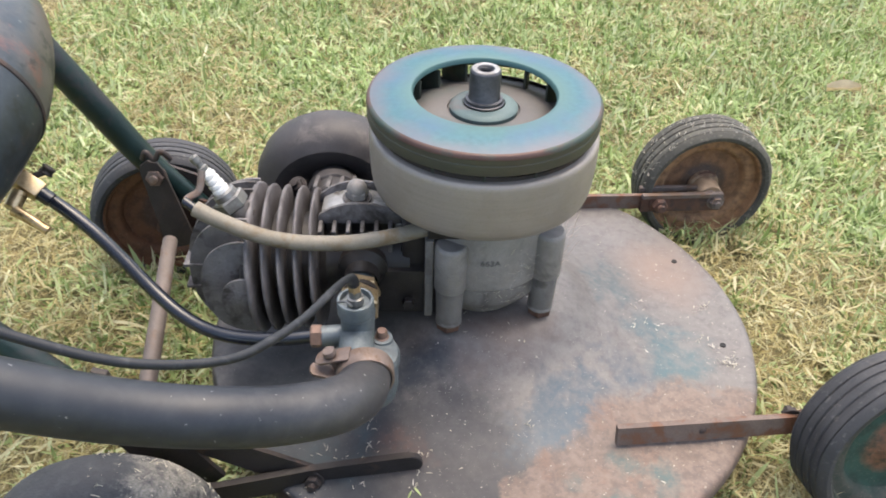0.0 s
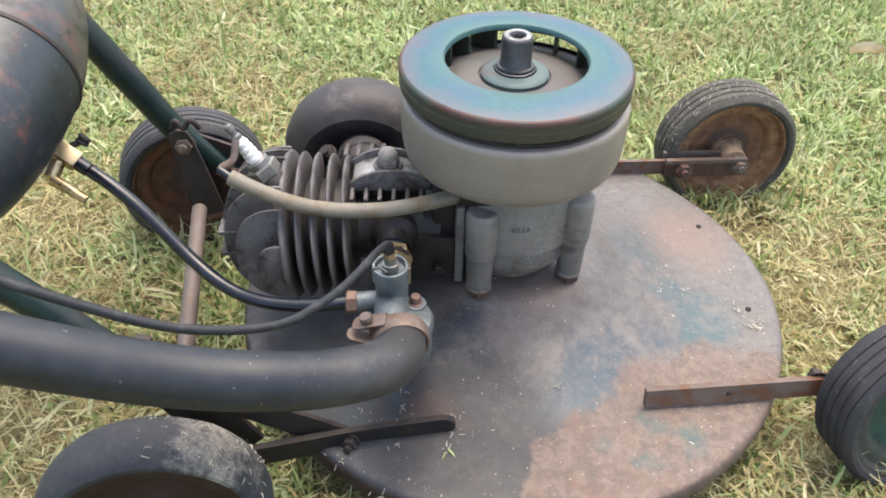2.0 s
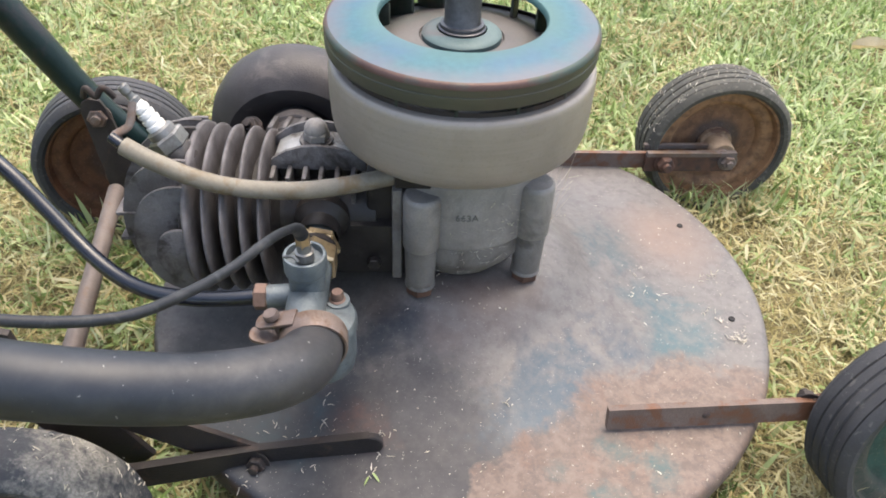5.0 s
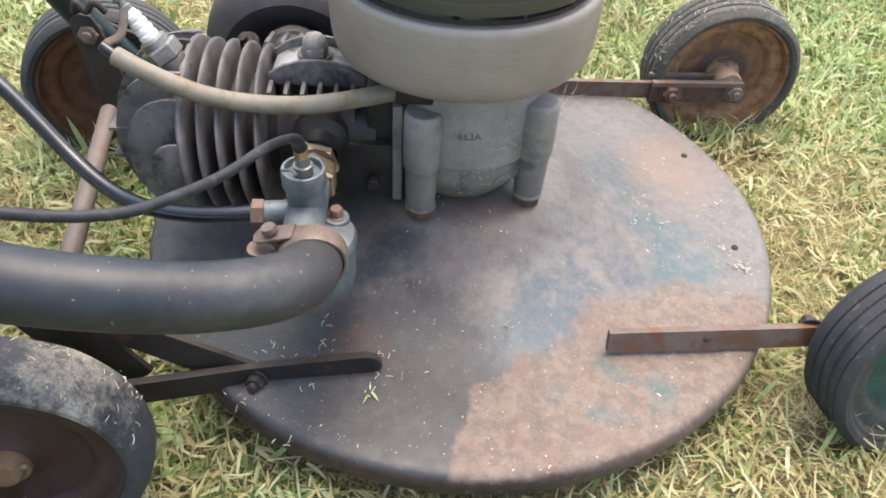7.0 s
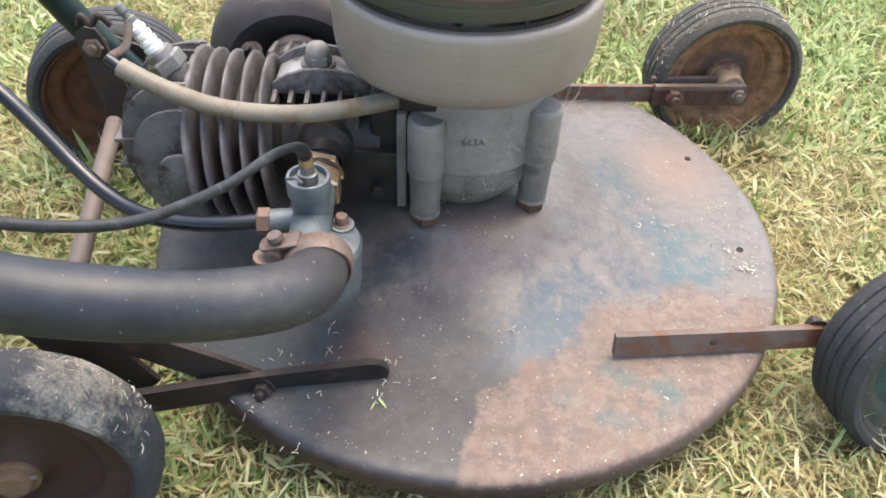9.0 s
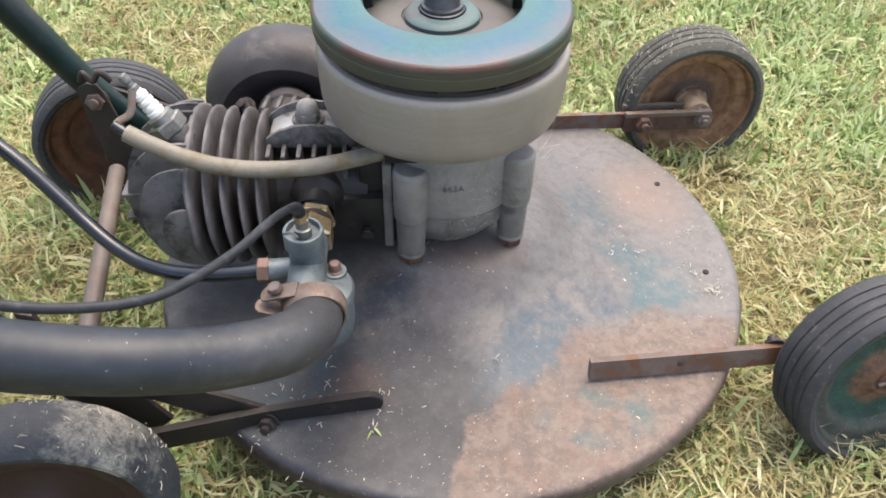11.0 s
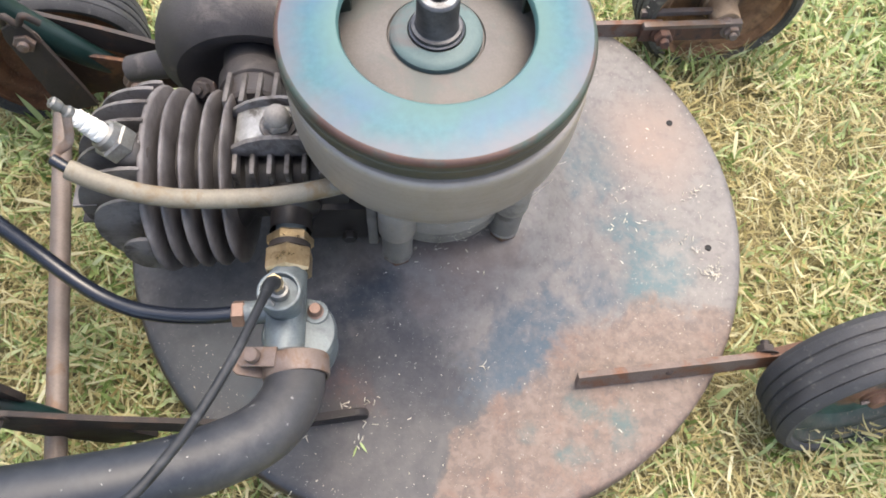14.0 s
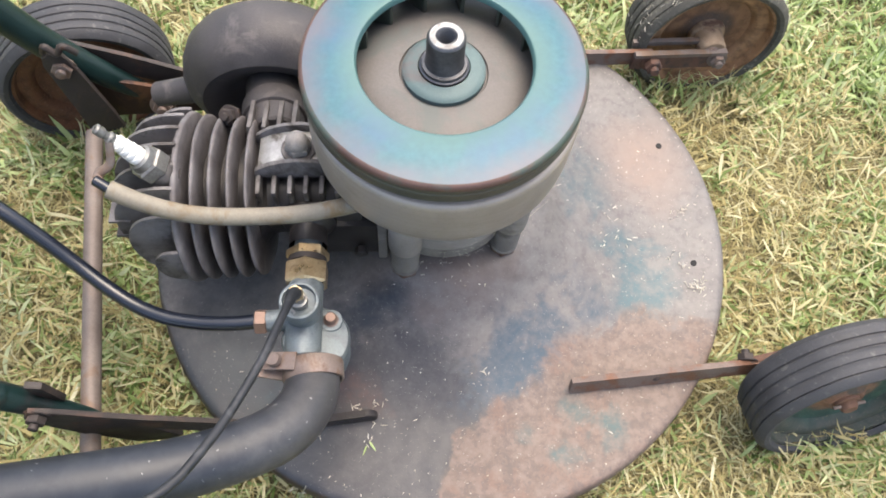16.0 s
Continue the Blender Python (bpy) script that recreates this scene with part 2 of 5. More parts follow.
def deck_paint():
    """Pressed steel: grey-brown bare metal, blue-green paint remains, orange rust, an oily dark area."""
    m, nt, bsdf = nodes_of("weathered_deck_steel")
    tex = nt.nodes.new("ShaderNodeTexCoord").outputs["Object"]
    sep = nt.nodes.new("ShaderNodeSeparateXYZ")
    nt.links.new(tex, sep.inputs[0])
    x, y = sep.outputs[0], sep.outputs[1]
    big = noise_node(nt, tex, 13, 6, 0.62, 0.5)
    mid = noise_node(nt, tex, 34, 6, 0.68, 0.3)
    small = noise_node(nt, tex, 130, 5, 0.65)
    grit = noise_node(nt, tex, 620, 3, 0.6)
    wob = math2(nt, "ADD", math2(nt, "MULTIPLY", math2(nt, "SUBTRACT", big, 0.5), 0.14), math2(nt, "MULTIPLY", math2(nt, "SUBTRACT", mid, 0.5), 0.12))

    def along(ax, ay, c):
        return math2(nt, "ADD", math2(nt, "ADD", math2(nt, "MULTIPLY", x, ax), math2(nt, "MULTIPLY", y, ay)), c)

    def blob(cx, cy, r, soft, ragged=1.0):
        dx, dy = math2(nt, "SUBTRACT", x, cx), math2(nt, "SUBTRACT", y, cy)
        d = math2(nt, "SQRT", math2(nt, "ADD", math2(nt, "MULTIPLY", dx, dx), math2(nt, "MULTIPLY", dy, dy)), 0)
        return ramp(nt, math2(nt, "ADD", d, math2(nt, "MULTIPLY", wob, ragged)), r + soft, r - soft)

    dx, dy = math2(nt, "SUBTRACT", x, 0.0045), math2(nt, "SUBTRACT", y, 0.005)
    rad = math2(nt, "SQRT", math2(nt, "ADD", math2(nt, "MULTIPLY", dx, dx), math2(nt, "MULTIPLY", dy, dy)), 0)
    worn = noise_node(nt, tex, 95, 7, 0.74, 0.15)
    col = mix(nt, ramp(nt, mid, 0.30, 0.72), (0.083, 0.076, 0.073), (0.120, 0.110, 0.105))
    # paler, pinkish bare metal on the far and outer side
    pale = ramp(nt, math2(nt, "ADD", along(0.8, 0.6, 0.0), wob), 0.0, 0.20)
    col = mix(nt, math2(nt, "MULTIPLY", pale, 0.70), col, (0.120, 0.110, 0.105))
    # dirt mottling
    col = mix(nt, ramp(nt, small, 0.50, 0.68, 0.0, 0.26), col, (0.070, 0.060, 0.058))
    col = mix(nt, ramp(nt, big, 0.50, 0.68, 0.0, 0.20), col, (0.165, 0.140, 0.122))
    col = mix(nt, ramp(nt, worn, 0.51, 0.60, 0.0, 0.42), col, (0.052, 0.046, 0.047))
    col = mix(nt, ramp(nt, worn, 0.46, 0.38, 0.0, 0.26), col, (0.160, 0.148, 0.142))
    # dark blue-grey oily area
    dark = ramp(nt, math2(nt, "ADD", along(-0.80, -0.60, -0.068), math2(nt, "MULTIPLY", wob, 0.45)), -0.014, 0.008)
    dark = math2(nt, "MULTIPLY", dark, ramp(nt, math2(nt, "ADD", y, math2(nt, "MULTIPLY", wob, 0.7)), -0.062, -0.112, 0.15, 1.0))
    col = mix(nt, math2(nt, "MULTIPLY", dark, ramp(nt, worn, 0.40, 0.60, 0.84, 0.97)), col, mix(nt, ramp(nt, mid, 0.35, 0.65), (0.0150, 0.0158, 0.0215), (0.024, 0.0245, 0.0305)))
    # slate-blue paint remains, and thinner teal ones
    flake = ramp(nt, math2(nt, "ADD", math2(nt, "MULTIPLY", mid, 0.5), math2(nt, "MULTIPLY", worn, 0.5)), 0.42, 0.54, 0.38, 0.90)
    for cx, cy, r in ((0.078, -0.114, 0.027), (0.056, -0.128, 0.024), (0.100, -0.098, 0.018), (0.126, -0.082, 0.017), (0.040, -0.140, 0.016), (0.050, -0.102, 0.016)):
        col = mix(nt, math2(nt, "MULTIPLY", blob(cx, cy, r, 0.016, 0.7), flake), col, (0.024, 0.047, 0.070))
    for cx, cy, r in ((0.166, -0.062, 0.019), (0.186, -0.050, 0.016), (0.162, -0.034, 0.013), (0.145, 0.060, 0.019), (0.133, 0.026, 0.014), (0.150, -0.010, 0.010), (-0.114, -0.141, 0.014), (-0.126, -0.139, 0.010)):
        col = mix(nt, math2(nt, "MULTIPLY", blob(cx, cy, r, 0.015, 0.8), math2(nt, "MULTIPLY", flake, ramp(nt, small, 0.40, 0.56, 0.45, 1.0))), col, (0.040, 0.080, 0.092))
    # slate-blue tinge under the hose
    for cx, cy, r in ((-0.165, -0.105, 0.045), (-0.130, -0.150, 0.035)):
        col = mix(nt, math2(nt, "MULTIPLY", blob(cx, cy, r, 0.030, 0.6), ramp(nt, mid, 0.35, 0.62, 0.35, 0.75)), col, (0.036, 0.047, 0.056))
    # reddish blotch by the arm's tip
    col = mix(nt, math2(nt, "MULTIPLY", blob(-0.075, -0.147, 0.014, 0.012, 0.5), ramp(nt, small, 0.36, 0.60, 0.25, 0.75)), col, (0.078, 0.044, 0.040))
    # black-blue stain beside the float bowl
    for cx, cy, r in ((-0.080, -0.111, 0.011), (-0.072, -0.090, 0.015), (-0.058, -0.080, 0.014), (-0.041, -0.074, 0.010)):
        col = mix(nt, math2(nt, "MULTIPLY", blob(cx, cy, r, 0.008, 0.22), ramp(nt, small, 0.34, 0.58, 0.30, 0.85)), col, (0.012, 0.019, 0.030))
    # tan rust patch, with a sharp edge to the oily side
    rust_a = ramp(nt, math2(nt, "ADD", along(0.634, -0.773, -0.148), math2(nt, "MULTIPLY", wob, 0.45)), -0.006, 0.006)
    rust_b = ramp(nt, math2(nt, "ADD", along(0.961, -0.275, -0.057), math2(nt, "MULTIPLY", wob, 0.16)), -0.0025, 0.0020)
    rust_c = ramp(nt, math2(nt, "ADD", y, math2(nt, "MULTIPLY", wob, 0.7)), -0.078, -0.094)
    rust = math2(nt, "MULTIPLY", math2(nt, "MULTIPLY", rust_a, rust_b), rust_c)
    rcol = mix(nt, ramp(nt, small, 0.36, 0.62), (0.108, 0.075, 0.060), (0.166, 0.122, 0.100))
    rcol = mix(nt, ramp(nt, mid, 0.52, 0.64, 0, 0.5), rcol, (0.150, 0.084, 0.060))
    rcol = mix(nt, ramp(nt, worn, 0.49, 0.60, 0, 0.65), rcol, (0.076, 0.060, 0.054))
    rcol = mix(nt, ramp(nt, worn, 0.45, 0.37, 0, 0.35), rcol, (0.195, 0.155, 0.130))
    for cx, cy, r in ((0.109, -0.166, 0.011), (0.130, -0.171, 0.011), (0.090, -0.196, 0.008), (0.060, -0.180, 0.007)):
        rcol = mix(nt, math2(nt, "MULTIPLY", blob(cx, cy, r, 0.008, 0.5), ramp(nt, worn, 0.36, 0.56, 0.2, 0.8)), rcol, (0.042, 0.088, 0.090))
    col = mix(nt, math2(nt, "MULTIPLY", rust, 0.9), col, rcol)
    col = mix(nt, math2(nt, "MULTIPLY", blob(0.190, 0.068, 0.040, 0.022, 0.5), ramp(nt, mid, 0.35, 0.6, 0.55, 0.85)), col, (0.165, 0.117, 0.094))
    col = mix(nt, math2(nt, "MULTIPLY", blob(0.012, -0.066, 0.026, 0.024, 0.5), 0.45), col, (0.120, 0.072, 0.054))
    for cx, cy, r in ((-0.058, -0.052, 0.014), (0.048, -0.050, 0.012)):
        col = mix(nt, math2(nt, "MULTIPLY", blob(cx, cy, r, 0.008, 0.3), 0.30), col, (0.060, 0.036, 0.026))
    # rusty dark rim and pale grit
    edge = ramp(nt, math2(nt, "ADD", rad, math2(nt, "MULTIPLY", math2(nt, "SUBTRACT", mid, 0.5), 0.008)), 0.2480, 0.2500, 0.0, 0.97)
    edge = math2(nt, "MULTIPLY", edge, ramp(nt, along(-0.75, -0.66, 0.0), 0.02, 0.14, 0.25, 1.0))
    col = mix(nt, edge, col, mix(nt, ramp(nt, small, 0.4, 0.6), (0.013, 0.0105, 0.0105), (0.036, 0.022, 0.018)))
    col = mix(nt, ramp(nt, grit, 0.675, 0.725, 0.0, 0.65), col, (0.38, 0.36, 0.33))
    nt.links.new(col, bsdf.inputs["Base Color"])
    nt.links.new(math2(nt, "ADD", ramp(nt, small, 0.3, 0.7, 0.42, 0.58), math2(nt, "MULTIPLY", rust, 0.16)), bsdf.inputs["Roughness"])
    bsdf.inputs["Specular IOR Level"].default_value = 0.48
    bsdf.inputs["Metallic"].default_value = 0.1
    bump(nt, bsdf, math2(nt, "ADD", math2(nt, "ADD", small, mid), math2(nt, "MULTIPLY", grit, 0.3)), 0.30, 0.0007)
    return m


def blade_material(name, colours, rough=0.55, through_light=0.25):
    m, nt, bsdf = nodes_of(name)
    geo = nt.nodes.new("ShaderNodeNewGeometry")
    r = nt.nodes.new("ShaderNodeValToRGB")
    els = r.color_ramp.elements
    while len(els) < len(colours):
        els.new(0.5)
    for i, (e, c) in enumerate(zip(els, colours)):
        e.position, e.color = i / (len(colours) - 1), (*c, 1)
    nt.links.new(geo.outputs["Random Per Island"], r.inputs[0])
    vec = nt.nodes.new("ShaderNodeTexCoord").outputs["Object"]
    n = noise_node(nt, vec, 7, 4, 0.6)
    col = mix(nt, ramp(nt, n, 0.35, 0.65, 0.0, 0.35), r.outputs[0], tuple(v * 0.7 for v in colours[0]))
    nt.links.new(col, bsdf.inputs["Base Color"])
    bsdf.inputs["Roughness"].default_value = rough
    bsdf.inputs["Specular IOR Level"].default_value = 0.25
    trans = nt.nodes.new("ShaderNodeBsdfTranslucent")
    nt.links.new(col, trans.inputs[0])
    add = nt.nodes.new("ShaderNodeMixShader")
    add.inputs[0].default_value = through_light
    nt.links.new(bsdf.outputs[0], add.inputs[1])
    nt.links.new(trans.outputs[0], add.inputs[2])
    nt.links.new(add.outputs[0], nt.nodes["Material Output"].inputs[0])
    return m


def soil_material():
    m, nt, bsdf = nodes_of("thatch_and_soil")
    vec = nt.nodes.new("ShaderNodeTexCoord").outputs["Object"]
    a, b, c = noise_node(nt, vec, 6, 5, 0.6), noise_node(nt, vec, 60, 5, 0.7), noise_node(nt, vec, 420, 3, 0.6)
    col = mix(nt, ramp(nt, a, 0.35, 0.65), (0.20, 0.17, 0.075), (0.27, 0.215, 0.11))
    col = mix(nt, ramp(nt, b, 0.4, 0.65), col, (0.40, 0.33, 0.17))
    col = mix(nt, ramp(nt, c, 0.35, 0.60), (0.075, 0.066, 0.028), col)
    # further out the lawn closes over the thatch
    sep = nt.nodes.new("ShaderNodeSeparateXYZ")
    nt.links.new(vec, sep.inputs[0])
    x, y = sep.outputs[0], math2(nt, "SUBTRACT", sep.outputs[1], 0.4)
    away = math2(nt, "SQRT", math2(nt, "ADD", math2(nt, "MULTIPLY", x, x), math2(nt, "MULTIPLY", y, y)), 0)
    lawn = mix(nt, ramp(nt, b, 0.35, 0.65), (0.095, 0.108, 0.036), (0.165, 0.168, 0.064))
    lawn = mix(nt, ramp(nt, noise_node(nt, vec, 1.3, 5, 0.6), 0.4, 0.65, 0, 0.7), lawn, (0.20, 0.175, 0.075))
    col = mix(nt, ramp(nt, away, 0.9, 2.6), col, lawn)
    nt.links.new(col, bsdf.inputs["Base Color"])
    bsdf.inputs["Roughness"].default_value = 0.9
    bump(nt, bsdf, math2(nt, "ADD", b, c), 0.8, 0.006)
    return m


def hose_surface():
    """Smooth blue-black rubber with dust and a few pale specks."""
    m, nt, bsdf = nodes_of("smooth_black_rubber")
    vec = nt.nodes.new("ShaderNodeTexCoord").outputs["Object"]
    a, b, c = noise_node(nt, vec, 22, 5, 0.6), noise_node(nt, vec, 260, 2, 0.5), noise_node(nt, vec, 500, 3, 0.6)
    col = mix(nt, ramp(nt, a, 0.35, 0.65), (0.0052, 0.0072, 0.0128), (0.0088, 0.0120, 0.0195))
    dust = noise_node(nt, vec, 75, 5, 0.7, 0.3)
    col = mix(nt, ramp(nt, dust, 0.42, 0.70, 0, 0.30), col, (0.044, 0.047, 0.053))
    # road-grey grime caked on the elbow by the clamp
    sep = nt.nodes.new("ShaderNodeSeparateXYZ")
    nt.links.new(vec, sep.inputs[0])
    grime = ramp(nt, math2(nt, "ADD", sep.outputs[0], math2(nt, "MULTIPLY", math2(nt, "SUBTRACT", dust, 0.5), 0.06)), -0.160, -0.100, 0.0, 0.42)
    col = mix(nt, grime, col, mix(nt, ramp(nt, dust, 0.35, 0.65), (0.050, 0.047, 0.047), (0.085, 0.079, 0.076)))
    col = mix(nt, ramp(nt, b, 0.715, 0.750, 0, 0.55), col, (0.30, 0.30, 0.29))
    nt.links.new(col, bsdf.inputs["Base Color"])
    nt.links.new(ramp(nt, a, 0.3, 0.7, 0.46, 0.56), bsdf.inputs["Roughness"])
    bsdf.inputs["Specular IOR Level"].default_value = 0.54
    bump(nt, bsdf, math2(nt, "ADD", a, c), 0.10, 0.0003)
    return m


def caked_rubber():
    """Grey worn rubber with a pale cake of dried clippings over one shoulder."""
    m, nt, bsdf = nodes_of("caked_grey_rubber")
    vec = nt.nodes.new("ShaderNodeTexCoord").outputs["Object"]
    sep = nt.nodes.new("ShaderNodeSeparateXYZ")
    nt.links.new(vec, sep.inputs[0])
    a, b, c = noise_node(nt, vec, 45, 6, 0.7), noise_node(nt, vec, 130, 5, 0.7), noise_node(nt, vec, 600, 3, 0.6)
    col = mix(nt, ramp(nt, a, 0.3, 0.7), (0.013, 0.0155, 0.021), (0.032, 0.036, 0.043))
    col = mix(nt, ramp(nt, b, 0.50, 0.72, 0, 0.3), col, (0.080, 0.082, 0.084))
    ang = math2(nt, "ARCTAN2", sep.outputs[1], sep.outputs[0])
    near = ramp(nt, math2(nt, "ABSOLUTE", math2(nt, "SUBTRACT", ang, 0.80), 0), 0.85, 0.0)
    cake = ramp(nt, math2(nt, "ADD", math2(nt, "MULTIPLY", near, 0.34), math2(nt, "MULTIPLY", math2(nt, "ADD", a, b), 0.5)), 0.66, 0.88, 0.0, 0.85)
    col = mix(nt, cake, col, mix(nt, ramp(nt, c, 0.35, 0.6), (0.15, 0.138, 0.118), (0.30, 0.28, 0.245)))
    nt.links.new(col, bsdf.inputs["Base Color"])
    bsdf.inputs["Roughness"].default_value = 0.75
    bump(nt, bsdf, math2(nt, "ADD", math2(nt, "ADD", b, c), math2(nt, "MULTIPLY", cake, 1.5)), 0.6, 0.0010)
    return m


def shaded_fin():
    """Dusty cast fins, with shade painted in black towards the barrel and lower down."""
    m, nt, bsdf = nodes_of("shaded_dusty_fin_alloy")
    vec = nt.nodes.new("ShaderNodeTexCoord").outputs["Object"]
    sep = nt.nodes.new("ShaderNodeSeparateXYZ")
    nt.links.new(vec, sep.inputs[0])
    a, b, c = noise_node(nt, vec, 48, 5, 0.65), noise_node(nt, vec, 34, 5, 0.65, 0.3), noise_node(nt, vec, 650, 3, 0.6)
    col = mix(nt, ramp(nt, a, 0.35, 0.65), (0.098, 0.090, 0.092), (0.170, 0.158, 0.160))
    col = mix(nt, ramp(nt, b, 0.48, 0.66, 0, 0.42), col, (0.050, 0.043, 0.040))
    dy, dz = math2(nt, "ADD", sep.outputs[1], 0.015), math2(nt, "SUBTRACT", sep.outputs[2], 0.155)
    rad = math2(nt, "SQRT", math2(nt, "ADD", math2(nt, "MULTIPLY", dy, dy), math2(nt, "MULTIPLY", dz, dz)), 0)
    # shade between the fins, put into the colour, stronger on the lower half
    oil_shade = ramp(nt, math2(nt, "ADD", rad, math2(nt, "MULTIPLY", math2(nt, "SUBTRACT", a, 0.5), 0.016)), 0.0585, 0.046, 0, 0.85)
    oil_shade = math2(nt, "MULTIPLY", oil_shade, ramp(nt, math2(nt, "ADD", dz, math2(nt, "MULTIPLY", math2(nt, "SUBTRACT", b, 0.5), 0.03)), 0.030, -0.004, 0.35, 1.0))
    col = mix(nt, oil_shade, col, (0.026, 0.022, 0.021))
    nt.links.new(col, bsdf.inputs["Base Color"])
    nt.links.new(ramp(nt, oil_shade, 0, 1, 0.64, 0.5), bsdf.inputs["Roughness"])
    bsdf.inputs["Metallic"].default_value = 0.15
    bsdf.inputs["Specular IOR Level"].default_value = 0.35
    bump(nt, bsdf, math2(nt, "ADD", a, c), 0.7, 0.0009)
    return m


fin_shaded = shaded_fin()
hose_rubber, rubber_dusty = hose_surface(), caked_rubber()
deck_mat, fly_mat, soil = deck_paint(), flywheel_paint(), soil_material()
tank_mat = painted_tank("worn_dark_tank_paint", 0.53, (0.070, 0.055, 0.048))
tank_tan = painted_tank("rubbed_brown_tank_paint", 0.36, (0.105, 0.088, 0.078))
hub_grime = surface("brown_grey_grime", (0.088, 0.080, 0.075), (0.132, 0.121, 0.113), 0.55, 0.2, 26, (0.080, 0.086, 0.081), 0.40, 24, 0.3, 0.0005)
hub_blue = surface("dull_blue_green_paint", (0.072, 0.112, 0.112), (0.105, 0.148, 0.146), 0.55, 0.1, 30, (0.10, 0.095, 0.09), 0.4, 25, 0.2, 0.0004)
fly_edge = surface("worn_flywheel_edge", (0.070, 0.040, 0.034), (0.115, 0.070, 0.060), 0.5, 0.3, 30, (0.05, 0.07, 0.06), 0.4, 18, 0.2, 0.0004)
vane_green = surface("grimy_green_fan_vane", (0.026, 0.034, 0.026), (0.046, 0.054, 0.042), 0.55, 0.15, 60, (0.050, 0.042, 0.034), 0.4, 40, 0.4, 0.0006)
fly_side = turned_alloy("dark_green_flywheel_band", (0.050, 0.053, 0.040), (0.082, 0.080, 0.060), (0.070, 0.054, 0.042))
green_blades = blade_material("lawn_grass", ((0.120, 0.180, 0.052), (0.285, 0.375, 0.135), (0.420, 0.525, 0.230), (0.540, 0.625, 0.330), (0.670, 0.710, 0.460)), 0.6, 0.42)
dry_blades = blade_material("dry_grass", ((0.260, 0.205, 0.085), (0.420, 0.365, 0.175), (0.500, 0.455, 0.250), (0.600, 0.565, 0.365)), 0.65, 0.32)
chaff_pale = blade_material("bleached_grass", ((0.46, 0.43, 0.27), (0.54, 0.52, 0.36), (0.42, 0.46, 0.26), (0.60, 0.57, 0.42)), 0.6, 0.25)
chaff = blade_material("chaff", ((0.34, 0.31, 0.25), (0.56, 0.53, 0.46), (0.44, 0.39, 0.28), (0.50, 0.47, 0.42)), 0.6, 0.1)


# ---- mesh helpers ----
def part(name, bm, material, parent=None, label="", smooth=True, m=None):
    """Links a bmesh as one mesh object under a thing or a part."""
    bmesh.ops.recalc_face_normals(bm, faces=bm.faces[:])
    me = bpy.data.meshes.new(name)
    bm.to_mesh(me)
    bm.free()
    me.materials.append(material)
    if smooth:
        me.polygons.foreach_set("use_smooth", [True] * len(me.polygons))
        me.set_sharp_from_angle(angle=radians(38))
    ob = new(name, me)
    ob.parent = parent
    if m is not None:
        ob.matrix_basis = m
    return tagged(ob, label) if label else ob


def thing(name, label, category, kind="", group=""):
    ob = new(name)
    ob.empty_display_size = 0.05
    return tagged(ob, label, category, group, kind)


def aim(p, d, spin=0.0):
    """The pose at p whose z axis points along d."""
    return Matrix.Translation(p) @ Vector(d).to_track_quat("Z", "Y").to_matrix().to_4x4() @ Matrix.Rotation(radians(spin), 4, "Z")


def lathe(profile, m=None, steps=64, bm=None):
    """A turned form: profile of (radius, height) about z."""
    bm = bm or bmesh.new()
    rings = []
    for r, h in profile:
        if r < 1e-6:
            rings.append([bm.verts.new((0, 0, h))])
        else:
            rings.append([bm.verts.new((r * math.cos(2 * math.pi * k / steps), r * math.sin(2 * math.pi * k / steps), h)) for k in range(steps)])
    for a, b in zip(rings[:-1], rings[1:]):
        for k in range(steps):
            n = (k + 1) % steps
            if len(a) == 1 and len(b) > 1:
                bm.faces.new((a[0], b[k], b[n]))
            elif len(b) == 1 and len(a) > 1:
                bm.faces.new((a[k], a[n], b[0]))
            elif len(a) > 1:
                bm.faces.new((a[k], a[n], b[n], b[k]))
    made = [v for ring in rings for v in ring]
    if m is not None:
        for v in made:
            v.co = m @ v.co
    return bm


def rod(p, q, r, bm=None, steps=20, edge=0.0008):
    d = Vector(q) - Vector(p)
    h = d.length
    return lathe([(0, 0), (r - edge, 0), (r, edge), (r, h - edge), (r - edge, h), (0, h)], aim(p, d), steps, bm)


def hexagon(p, d, r, h, bm=None, spin=0.0):
    e = r * 0.1
    return lathe([(0, 0), (r - e, 0), (r, e), (r, h - e), (r - e, h), (0, h)], aim(p, d, spin), 6, bm)


def smooth_path(points, per=8):
    pts = [Vector(p) for p in points]
    pts = [pts[0] * 2 - pts[1]] + pts + [pts[-1] * 2 - pts[-2]]
    out = []
    for i in range(1, len(pts) - 2):
        a, b, c, d = pts[i - 1:i + 3]
        for k in range(per):
            t = k / per
            out.append(0.5 * ((2 * b) + (c - a) * t + (2 * a - 5 * b + 4 * c - d) * t * t + (3 * b - a - 3 * c + d) * t ** 3))
    out.append(pts[-2])
    return out


